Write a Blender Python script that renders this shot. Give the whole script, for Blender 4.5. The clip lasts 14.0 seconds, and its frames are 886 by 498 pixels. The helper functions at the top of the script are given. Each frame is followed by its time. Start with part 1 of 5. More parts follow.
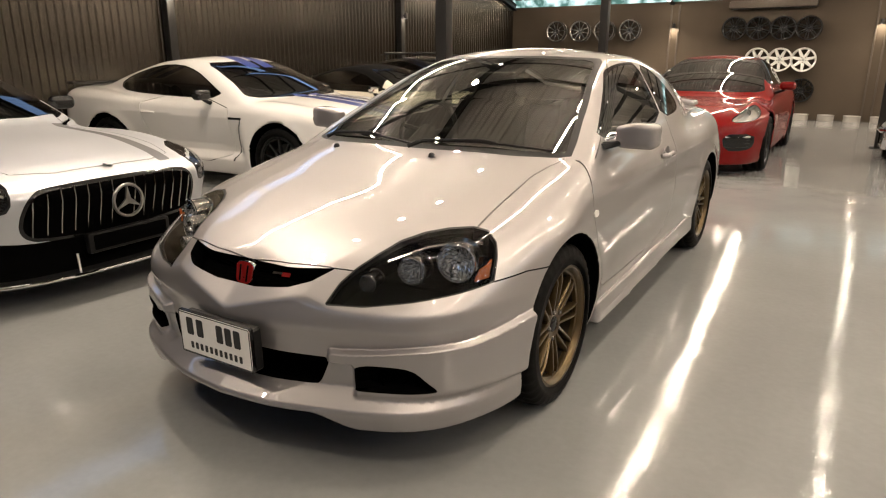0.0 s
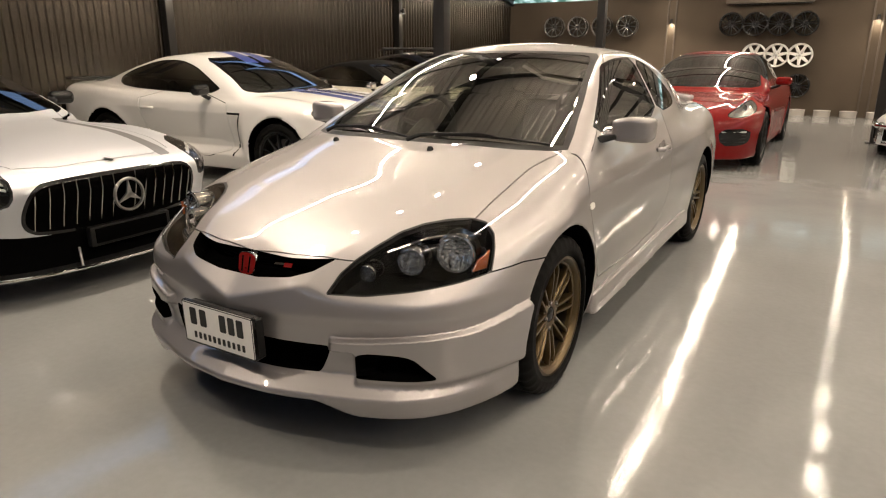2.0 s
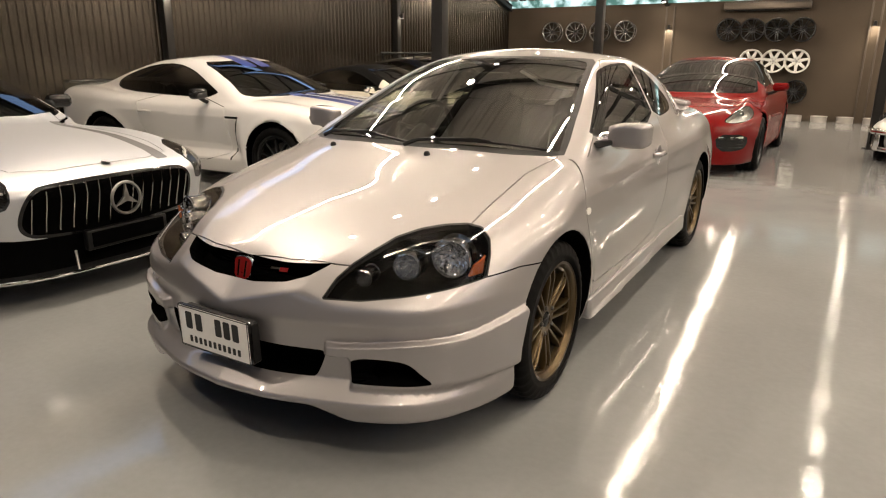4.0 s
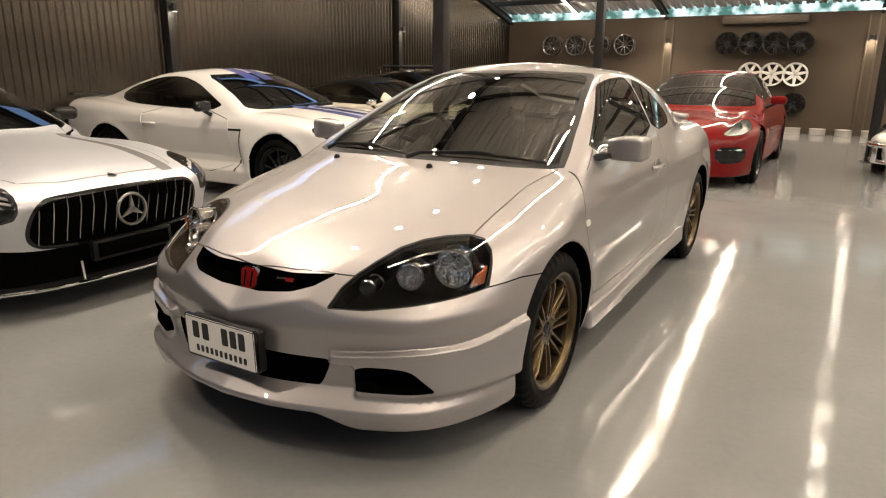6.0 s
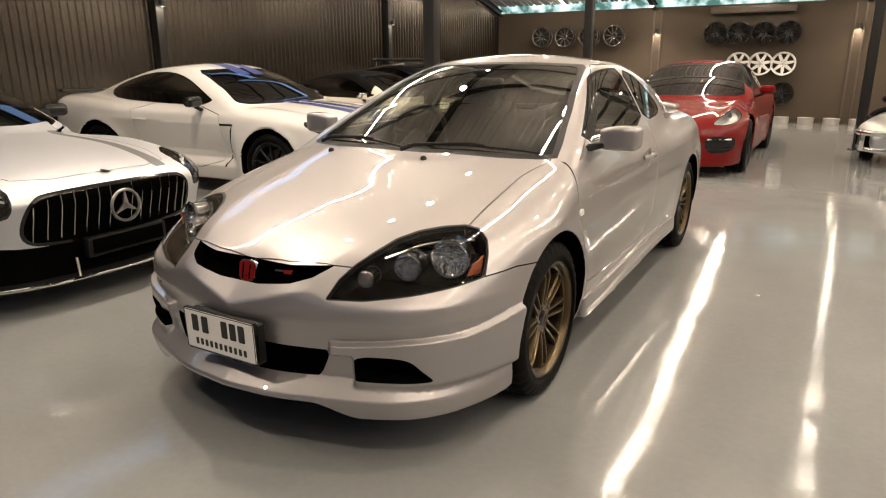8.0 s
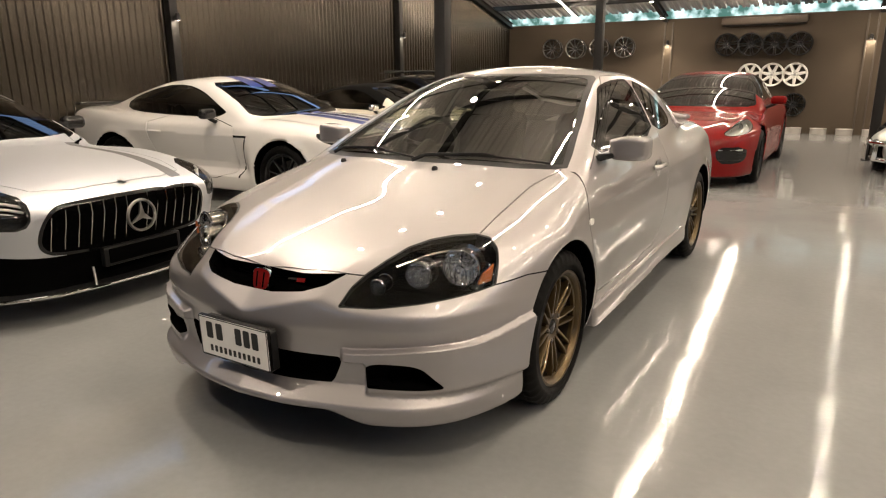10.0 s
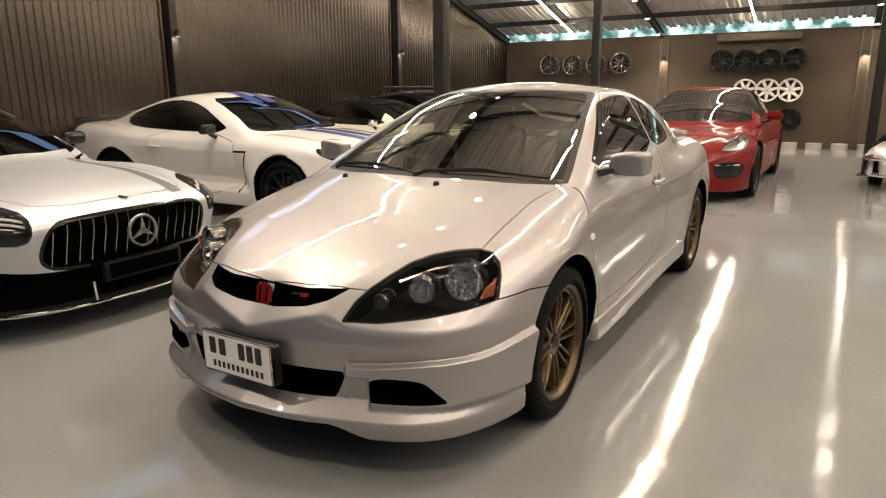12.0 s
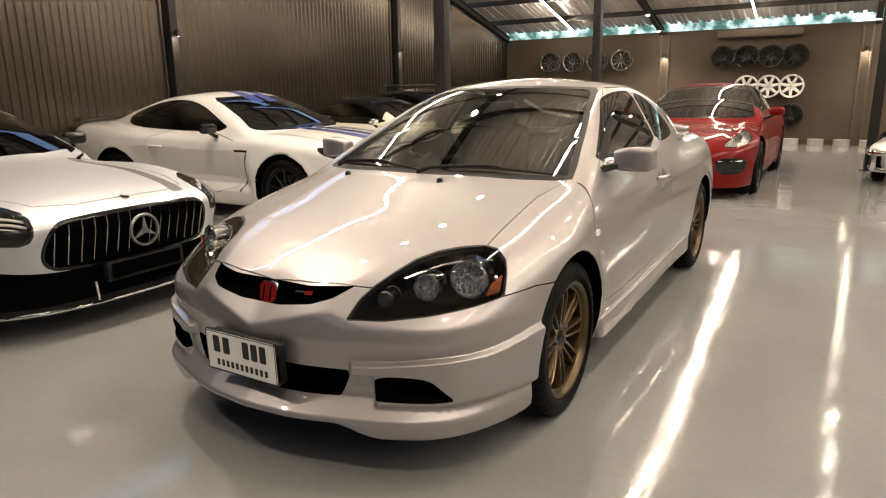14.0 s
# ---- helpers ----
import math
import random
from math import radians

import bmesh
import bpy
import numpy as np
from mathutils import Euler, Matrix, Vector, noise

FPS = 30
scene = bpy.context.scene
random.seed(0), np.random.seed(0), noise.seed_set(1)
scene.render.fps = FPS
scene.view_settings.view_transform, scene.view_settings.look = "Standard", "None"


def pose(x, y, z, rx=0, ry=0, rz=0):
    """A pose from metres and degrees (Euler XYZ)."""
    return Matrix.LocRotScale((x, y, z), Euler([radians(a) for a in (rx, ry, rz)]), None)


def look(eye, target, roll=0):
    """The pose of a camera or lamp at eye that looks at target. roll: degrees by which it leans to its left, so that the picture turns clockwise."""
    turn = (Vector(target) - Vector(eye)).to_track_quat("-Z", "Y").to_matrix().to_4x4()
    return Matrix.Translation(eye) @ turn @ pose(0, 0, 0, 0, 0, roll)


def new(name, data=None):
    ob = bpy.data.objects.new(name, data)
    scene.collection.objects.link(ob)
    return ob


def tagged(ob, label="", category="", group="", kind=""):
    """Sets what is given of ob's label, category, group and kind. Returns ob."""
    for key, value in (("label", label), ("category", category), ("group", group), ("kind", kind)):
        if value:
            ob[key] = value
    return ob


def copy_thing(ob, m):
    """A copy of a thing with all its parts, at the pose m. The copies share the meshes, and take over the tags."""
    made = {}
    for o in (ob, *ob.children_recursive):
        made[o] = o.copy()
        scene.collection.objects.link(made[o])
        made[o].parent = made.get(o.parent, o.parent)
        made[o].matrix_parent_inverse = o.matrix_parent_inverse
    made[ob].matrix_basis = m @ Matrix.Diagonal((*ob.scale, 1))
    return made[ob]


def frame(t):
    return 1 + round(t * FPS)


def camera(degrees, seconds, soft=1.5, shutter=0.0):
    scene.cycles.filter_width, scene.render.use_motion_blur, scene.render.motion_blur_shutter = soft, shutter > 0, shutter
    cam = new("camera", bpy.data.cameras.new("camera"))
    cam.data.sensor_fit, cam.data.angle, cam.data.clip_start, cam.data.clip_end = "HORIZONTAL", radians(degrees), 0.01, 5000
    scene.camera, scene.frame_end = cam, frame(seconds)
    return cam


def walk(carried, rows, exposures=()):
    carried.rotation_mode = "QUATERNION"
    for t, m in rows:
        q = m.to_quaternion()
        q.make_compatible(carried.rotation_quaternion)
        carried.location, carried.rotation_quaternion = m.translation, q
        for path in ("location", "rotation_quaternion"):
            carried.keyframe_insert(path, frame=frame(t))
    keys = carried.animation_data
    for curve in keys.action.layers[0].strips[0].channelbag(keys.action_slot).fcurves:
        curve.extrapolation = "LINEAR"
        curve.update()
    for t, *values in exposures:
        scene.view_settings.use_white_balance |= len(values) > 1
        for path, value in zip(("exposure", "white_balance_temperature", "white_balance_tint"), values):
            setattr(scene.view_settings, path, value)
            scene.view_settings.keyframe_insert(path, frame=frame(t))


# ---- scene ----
cam = camera(67.8, 14.0, 1.15)
PATH = [
    (0, (1.678, -1.34, 1.306), (0.669, 0.295, 0.748), 0.1),
    (0.5, (1.686, -1.355, 1.308), (0.677, 0.277, 0.744), 0.1),
    (1, (1.695, -1.368, 1.305), (0.692, 0.268, 0.742), 0.1),
    (1.5, (1.698, -1.382, 1.304), (0.697, 0.255, 0.738), 0.2),
    (2, (1.699, -1.38, 1.301), (0.698, 0.255, 0.732), 0.1),
    (2.5, (1.708, -1.377, 1.304), (0.704, 0.256, 0.734), -0.0),
    (5, (1.706, -1.386, 1.306), (0.714, 0.264, 0.766), 0.5),
    (5.5, (1.72, -1.407, 1.315), (0.731, 0.248, 0.785), 0.4),
    (6, (1.723, -1.42, 1.315), (0.719, 0.229, 0.791), 0.4),
    (6.5, (1.717, -1.43, 1.313), (0.723, 0.223, 0.783), -0.1),
    (7, (1.716, -1.438, 1.312), (0.726, 0.213, 0.771), -0.2),
    (7.5, (1.717, -1.446, 1.311), (0.73, 0.208, 0.771), -0.2),
    (8, (1.724, -1.452, 1.312), (0.744, 0.205, 0.769), -0.2),
    (10.5, (1.742, -1.48, 1.309), (0.726, 0.168, 0.807), -0.4),
    (11, (1.746, -1.483, 1.313), (0.747, 0.177, 0.818), -0.4),
    (11.5, (1.735, -1.489, 1.312), (0.738, 0.178, 0.837), -0.5),
    (12, (1.728, -1.496, 1.314), (0.717, 0.165, 0.847), -0.4),
    (12.5, (1.715, -1.492, 1.308), (0.693, 0.163, 0.843), -0.5),
    (13, (1.703, -1.491, 1.31), (0.679, 0.16, 0.835), -0.3),
    (13.5, (1.7, -1.487, 1.3), (0.667, 0.159, 0.828), -0.7),
    (14, (1.707, -1.489, 1.302), (0.694, 0.17, 0.832), -0.8),
]
walk(cam, [(t, look(eye, target, roll)) for t, eye, target, roll in PATH])

# ---- light and world ----
ROOF_EDGE, ROOF_RISE = 2.76, 0.255        # underside of the roof at the rear wall, and its slope
ROOM_L, ROOM_R, ROOM_B, ROOM_F = -6.53, 10.4, 15.5, -9.0
KNEES = (10.9, 9.4, 7.9, 6.2, 4.2)          # the roof flattens step by step towards the front


def roof_z(y):
    """Underside of the roof sheets at y."""
    z = ROOF_EDGE + ROOF_RISE * (ROOM_B - y)
    for knee in KNEES:
        z -= 0.057 * max(knee - y, 0.0)
    return z


STRIP_X, RAFTER_X = (-4.52, -0.28, 3.97, 8.2), (-6.45, -2.38, 1.98, 6.1, 10.2)
world = bpy.data.worlds.new("daylight")
scene.world = world
world.use_nodes = True
sky = world.node_tree.nodes.new("ShaderNodeTexSky")
sky.sky_type, sky.sun_disc, sky.sun_elevation, sky.sun_rotation = "NISHITA", False, radians(50), radians(120)
world.node_tree.nodes["Background"].inputs[1].default_value = 0.15
world.node_tree.links.new(sky.outputs[0], world.node_tree.nodes["Background"].inputs[0])
scene.view_settings.exposure = 1.75


def lamp(name, kind, m, energy, color=(1, 1, 1), **more):
    data = bpy.data.lights.new(name, kind)
    data.energy, data.color = energy, color
    for key, value in more.items():
        setattr(data, key, value)
    ob = new(name, data)
    ob.matrix_world = m
    return ob

# ---- materials ----
def material(name, color, rough=0.5, metal=0.0, coat=0.0, coat_rough=0.03, grain=0.0, grain_size=40.0, stain=0.0, stain_size=1.5,
             bump=0.0, bump_size=80.0, swell=0.0, swell_size=5.0, coat_ior=1.5, emit=0.0, spec=0.5, gloss_vary=0.0):
    """A surface with variation at two scales, in metres of the place."""
    m = bpy.data.materials.new(name)
    m.use_nodes = True
    t = m.node_tree
    b = t.nodes["Principled BSDF"]
    b.inputs["Base Color"].default_value = (*color, 1)
    b.inputs["Roughness"].default_value, b.inputs["Metallic"].default_value = rough, metal
    b.inputs["Coat Weight"].default_value, b.inputs["Coat Roughness"].default_value = coat, coat_rough
    b.inputs["Specular IOR Level"].default_value, b.inputs["Coat IOR"].default_value = spec, coat_ior
    if emit:
        b.inputs["Emission Color"].default_value, b.inputs["Emission Strength"].default_value = (*color, 1), emit
    where = t.nodes.new("ShaderNodeNewGeometry").outputs["Position"]

    def noisy(size, detail):
        n = t.nodes.new("ShaderNodeTexNoise")
        n.inputs["Scale"].default_value, n.inputs["Detail"].default_value = size, detail
        t.links.new(where, n.inputs["Vector"])
        return n.outputs["Fac"]

    last = None
    for amount, size, detail in ((grain, grain_size, 3), (stain, stain_size, 5)):
        if amount:
            r = t.nodes.new("ShaderNodeMapRange")
            r.inputs["From Min"].default_value, r.inputs["From Max"].default_value = 0.3, 0.7
            r.inputs["To Min"].default_value, r.inputs["To Max"].default_value = 1 - amount, 1 + amount
            t.links.new(noisy(size, detail), r.inputs["Value"])
            mix = t.nodes.new("ShaderNodeVectorMath")
            mix.operation = "MULTIPLY"
            mix.inputs[0].default_value = color
            if last:
                t.links.new(last, mix.inputs[0])
            t.links.new(r.outputs[0], mix.inputs[1])
            last = mix.outputs[0]
    if last:
        t.links.new(last, b.inputs["Base Color"])
    if gloss_vary:
        r = t.nodes.new("ShaderNodeMapRange")
        r.inputs["To Min"].default_value, r.inputs["To Max"].default_value = rough - gloss_vary, rough + gloss_vary
        t.links.new(noisy(stain_size * 2, 6), r.inputs["Value"])
        t.links.new(r.outputs[0], b.inputs["Roughness"])
    if bump:
        n = t.nodes.new("ShaderNodeBump")
        n.inputs["Strength"].default_value, n.inputs["Distance"].default_value = 1.0, bump
        t.links.new(noisy(bump_size, 2), n.inputs["Height"])
        if swell:
            wide = t.nodes.new("ShaderNodeBump")
            wide.inputs["Strength"].default_value, wide.inputs["Distance"].default_value = 1.0, swell
            t.links.new(noisy(swell_size, 1), wide.inputs["Height"])
            t.links.new(wide.outputs[0], n.inputs["Normal"])
        t.links.new(n.outputs[0], b.inputs["Normal"])
    return m


def glass(name, tint, base=0.075, rough=0.0):
    """A thin pane: clear, tinted, with the mirror gloss of glass."""
    m = bpy.data.materials.new(name)
    m.use_nodes = True
    t = m.node_tree
    t.nodes.remove(t.nodes["Principled BSDF"])
    clear, gloss, mix, edge, power, scale = (t.nodes.new("ShaderNode" + k) for k in ("BsdfTransparent", "BsdfGlossy", "MixShader", "LayerWeight", "Math", "Math"))
    clear.inputs[0].default_value = (*tint, 1)
    gloss.inputs["Roughness"].default_value = rough
    gloss.inputs["Color"].default_value = (1, 1, 1, 1)
    edge.inputs[0].default_value = 0.5
    power.operation, power.inputs[1].default_value = "POWER", 5.0
    scale.operation, scale.inputs[1].default_value, scale.inputs[2].default_value = "MULTIPLY_ADD", 1 - base, base
    t.links.new(edge.outputs["Facing"], power.inputs[0])
    t.links.new(power.outputs[0], scale.inputs[0])
    t.links.new(scale.outputs[0], mix.inputs[0])
    t.links.new(clear.outputs[0], mix.inputs[1])
    t.links.new(gloss.outputs[0], mix.inputs[2])
    t.links.new(mix.outputs[0], t.nodes["Material Output"].inputs[0])
    return m


def glowing(name, color, strength):
    m = bpy.data.materials.new(name)
    m.use_nodes = True
    t = m.node_tree
    t.nodes.remove(t.nodes["Principled BSDF"])
    e = t.nodes.new("ShaderNodeEmission")
    e.inputs[0].default_value, e.inputs[1].default_value = (*color, 1), strength
    t.links.new(e.outputs[0], t.nodes["Material Output"].inputs[0])
    return m


M = dict(
    floor=material("epoxy_floor", (0.24, 0.245, 0.243), 0.07, stain=0.10, stain_size=0.9, grain=0.03, grain_size=30, bump=0.00045, bump_size=40, swell=0.0022, swell_size=3.5, gloss_vary=0.03, spec=0.6),
    wall_grey=material("grey_sheet_steel", (0.052, 0.044, 0.034), 0.25, 0.9, stain=0.12, stain_size=1.2, bump=0.0005, bump_size=6, swell=0.006, swell_size=1.6),
    wall_brown=material("taupe_plaster", (0.072, 0.056, 0.040), 0.75, spec=0.2, stain=0.08, stain_size=1.0, grain=0.03, bump=0.0006, bump_size=60),
    wall_plain=material("warm_grey_plaster", (0.29, 0.27, 0.245), 0.8, stain=0.07, bump=0.0005),
    roof=material("galvanised_roof_sheet", (0.86, 0.84, 0.80), 0.26, 0.55, stain=0.12, stain_size=0.7, grain=0.04),
    steel=material("dark_painted_steel", (0.016, 0.015, 0.014), 0.45, spec=0.3, grain=0.1, stain=0.1),
    silver=material("silver_paint", (0.375, 0.356, 0.355), 0.48, 0.88, coat=1.0, coat_ior=1.7, coat_rough=0.02, grain=0.012, grain_size=900, stain=0.01),
    white=material("white_paint", (0.70, 0.685, 0.66), 0.5, 0.0, spec=0.2, coat=1.0, coat_rough=0.02, stain=0.01),
    satin=material("matt_silver_paint", (0.60, 0.615, 0.64), 0.42, 0.75, stain=0.015, grain=0.01, grain_size=600),
    cream=material("cream_paint", (0.66, 0.62, 0.52), 0.5, 0.0, spec=0.2, coat=1.0, coat_rough=0.02, stain=0.02),
    red=material("red_paint", (0.14, 0.0018, 0.0018), 0.5, 0.0, spec=0.03, coat=0.7, coat_rough=0.02, coat_ior=1.5, stain=0.02),
    blue=material("blue_stripe", (0.03, 0.06, 0.28), 0.35, coat=1.0),
    grey_stripe=material("grey_stripe", (0.16, 0.16, 0.165), 0.35, coat=0.5),
    black_paint=material("black_paint", (0.004, 0.004, 0.005), 0.4, spec=0.1, coat=1.0),
    plastic=material("black_plastic", (0.008, 0.008, 0.008), 0.45, spec=0.25, bump=0.0002, bump_size=900),
    gloss_black=material("gloss_black_plastic", (0.006, 0.006, 0.006), 0.12),
    # glossless near-black for hollows and undersides; deep shade is put into its colour
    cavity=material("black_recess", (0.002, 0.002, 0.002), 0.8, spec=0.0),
    rubber=material("tyre_rubber", (0.0055, 0.0053, 0.005), 0.55, spec=0.06, grain=0.15, grain_size=60, bump=0.0003, bump_size=300),
    bronze=material("bronze_wheel_paint", (0.090, 0.062, 0.027), 0.34, 0.75, grain=0.05, grain_size=300, coat=0.3),
    chrome=material("chrome", (0.75, 0.75, 0.75), 0.06, 1.0),
    pale_tin=material("pale_tin", (0.42, 0.40, 0.37), 0.4, 0.3, stain=0.1),
    bowl=material("lamp_reflector", (0.88, 0.88, 0.87), 0.05, 1.0),
    smoke_chrome=material("smoked_chrome", (0.34, 0.33, 0.31), 0.10, 1.0),
    alloy=material("silver_alloy", (0.55, 0.54, 0.52), 0.3, 0.9, grain=0.03),
    # dark brown for the inside of every wheel barrel
    barrel=material("brake_dust_barrel", (0.028, 0.021, 0.013), 0.5, 0.5, grain=0.1),
    dark_alloy=material("dark_alloy", (0.008, 0.008, 0.0085), 0.25, 0.2, grain=0.05),
    white_alloy=material("white_alloy", (0.75, 0.74, 0.70), 0.4, 0.1),
    grey_alloy=material("machined_grey_alloy", (0.24, 0.23, 0.22), 0.2, 0.85, grain=0.04),
    iron=material("brake_iron", (0.12, 0.11, 0.10), 0.45, 0.9, grain=0.1),
    cloth=material("charcoal_cloth", (0.004, 0.004, 0.0038), 0.9, spec=0.1, grain=0.15, grain_size=250),
    liner=material("grey_headlining", (0.02, 0.019, 0.017), 0.9, spec=0.1, grain=0.05),
    glass=glass("tinted_glass", (0.60, 0.62, 0.56), 0.18),
    dark_glass=glass("dark_tinted_glass", (0.10, 0.11, 0.11), 0.11),
    lens=glass("clear_lens", (0.94, 0.94, 0.94), 0.028),
    amber=material("amber_lens", (0.26, 0.055, 0.008), 0.15, coat=1.0),
    red_badge=material("red_enamel", (0.20, 0.010, 0.010), 0.2, coat=1.0),
    plate=material("plate_white", (0.78, 0.77, 0.74), 0.45, grain=0.02),
    ink=material("black_ink", (0.01, 0.01, 0.01), 0.5),
    led=glowing("led_tube", (1.0, 0.825, 0.65), 42.0),
    bulb=glowing("lamp_glow", (1.0, 0.86, 0.68), 75.0),
    conduit=material("brown_conduit", (0.085, 0.07, 0.055), 0.6, spec=0.3, grain=0.08, stain=0.1),
)

import itertools


# ---- smooth solids: curves, blends and a mesher ----
def curve(*pts):
    """A monotone cubic through a few (x, y) control points, flat beyond its ends."""
    xs, ys = np.array(pts, float).T
    h, d = np.diff(xs), np.diff(ys) / np.diff(xs)
    m = np.zeros(len(xs))
    m[0], m[-1] = d[0], d[-1]
    for i in range(1, len(xs) - 1):
        if d[i - 1] * d[i] > 0:
            a, b = 2 * h[i] + h[i - 1], h[i] + 2 * h[i - 1]
            m[i] = (a + b) / (a / d[i - 1] + b / d[i])

    def at(x):
        x = np.clip(x, xs[0], xs[-1])
        i = np.clip(np.searchsorted(xs, x) - 1, 0, len(h) - 1)
        t = (x - xs[i]) / h[i]
        return (ys[i] * (1 + 2 * t) * (1 - t) ** 2 + h[i] * m[i] * t * (1 - t) ** 2
                + ys[i + 1] * t * t * (3 - 2 * t) + h[i] * m[i + 1] * t * t * (t - 1))
    return at


def smax(a, b, k):
    h = np.clip(0.5 + 0.5 * (a - b) / k, 0, 1)
    return b + (a - b) * h + k * h * (1 - h)


def smin(a, b, k):
    return -smax(-a, -b, k)


def step(a, b, x):
    t = np.clip((x - a) / (b - a), 0, 1)
    return t * t * (3 - 2 * t)


def bell(x, w):
    return np.exp(-(x / w) ** 2)


def poly2(pts, u, v, rounding=0.0):
    """Signed distance to a closed outline in a plane, negative inside."""
    p = np.array(pts, float)
    q = np.roll(p, -1, 0)
    best, inside = np.full(u.shape, 1e9), np.zeros(u.shape, bool)
    for (ax, ay), (bx, by) in zip(p, q):
        ex, ey = bx - ax, by - ay
        t = np.clip(((u - ax) * ex + (v - ay) * ey) / (ex * ex + ey * ey + 1e-12), 0, 1)
        best = np.minimum(best, (u - ax - t * ex) ** 2 + (v - ay - t * ey) ** 2)
        cross = (ay > v) != (by > v)
        with np.errstate(divide="ignore", invalid="ignore"):
            inside ^= cross & (u < ax + (v - ay) * ex / (ey if ey else 1e-12))
    return np.where(inside, -1, 1) * np.sqrt(best) - rounding


def rounded(pts, times=2):
    """An outline with its corners cut round."""
    p = np.array(pts, float)
    for _ in range(times):
        q = np.roll(p, -1, 0)
        p = np.stack([p * 0.75 + q * 0.25, p * 0.25 + q * 0.75], 1).reshape(-1, 2)
    return p


def slope(f, p, e=0.0015):
    g = np.empty_like(p)
    for i in range(3):
        d = np.zeros(3)
        d[i] = e
        g[:, i] = (f(p + d) - f(p - d)) / (2 * e)
    return g


def settle(f, p, rounds=3, reach=0.02):
    """Slides points onto the surface f = 0."""
    for _ in range(rounds):
        g = slope(f, p)
        s = f(p) / np.maximum((g * g).sum(1), 1e-6)
        move = g * s[:, None]
        long = np.linalg.norm(move, axis=1)
        p = p - move * np.minimum(1, reach / np.maximum(long, 1e-9))[:, None]
    return p


def skin(f, lo, hi, h, finer=0):
    """Meshes the surface f = 0 in a box with quads about h across; returns points and faces."""
    axes = [np.arange(a, b + h, h) for a, b in zip(lo, hi)]
    n = [len(a) for a in axes]
    g = np.stack(np.meshgrid(*axes, indexing="ij"), -1)
    val = np.empty(n)
    for i in range(n[0]):
        val[i] = f(g[i].reshape(-1, 3)).reshape(n[1:])
    neg = val < 0
    c = sum(neg[i:n[0] - 1 + i, j:n[1] - 1 + j, k:n[2] - 1 + k].astype(np.int8) for i in (0, 1) for j in (0, 1) for k in (0, 1))
    cells = np.argwhere((c > 0) & (c < 8))
    index = np.full([m - 1 for m in n], -1)
    index[tuple(cells.T)] = np.arange(len(cells))
    total, count = np.zeros((len(cells), 3)), np.zeros(len(cells))
    corner = [np.array(v) for v in [(i, j, k) for i in (0, 1) for j in (0, 1) for k in (0, 1)]]
    for a in range(8):
        for b in range(a + 1, 8):
            if np.abs(corner[a] - corner[b]).sum() == 1:
                va, vb = val[tuple((cells + corner[a]).T)], val[tuple((cells + corner[b]).T)]
                hit = (va < 0) != (vb < 0)
                t = np.where(hit, va / np.where(hit, va - vb, 1), 0)
                total += np.where(hit[:, None], corner[a] + t[:, None] * (corner[b] - corner[a]), 0)
                count += hit
    pts = np.array(lo) + h * (cells + total / count[:, None])
    faces = []
    for ax in range(3):
        u, v = (ax + 1) % 3, (ax + 2) % 3
        first, second = np.swapaxes(neg, 0, ax)[:-1], np.swapaxes(neg, 0, ax)[1:]
        for flip in (False, True):
            e = np.argwhere((first & ~second) if not flip else (~first & second))
            e[:, [0, ax]] = e[:, [ax, 0]]
            e = e[(e[:, u] > 0) & (e[:, v] > 0) & (e[:, u] < n[u] - 1) & (e[:, v] < n[v] - 1)]
            quad = []
            for du, dv in ((-1, -1), (0, -1), (0, 0), (-1, 0)):
                q = e.copy()
                q[:, u] += du
                q[:, v] += dv
                quad.append(index[tuple(q.T)])
            quad = np.stack(quad, 1)
            faces.append(quad[:, ::-1] if flip else quad)
    faces = np.concatenate(faces)
    pts = settle(f, pts, 4, h)
    for _ in range(finer):
        pairs = np.sort(np.stack([faces, np.roll(faces, -1, 1)], -1).reshape(-1, 2), 1)
        uniq, inv = np.unique(pairs, axis=0, return_inverse=True)
        inv = inv.reshape(-1, 4) + len(pts)
        mids, mid_f = pts[uniq].mean(1), pts[faces].mean(1)
        fc = np.arange(len(faces)) + len(pts) + len(uniq)
        pts = np.concatenate([pts, mids, mid_f])
        faces = np.concatenate([np.stack([faces[:, i], inv[:, i], fc, inv[:, (i + 3) % 4]], 1) for i in range(4)])
        pts = settle(f, pts, 2, h)
    return pts, [tuple(q) for q in faces.tolist()]


def flattened(faces):
    lens = np.fromiter(map(len, faces), int, len(faces))
    ids = np.fromiter(itertools.chain.from_iterable(faces), int, int(lens.sum()))
    return ids, np.concatenate([[0], np.cumsum(lens)[:-1]]), lens


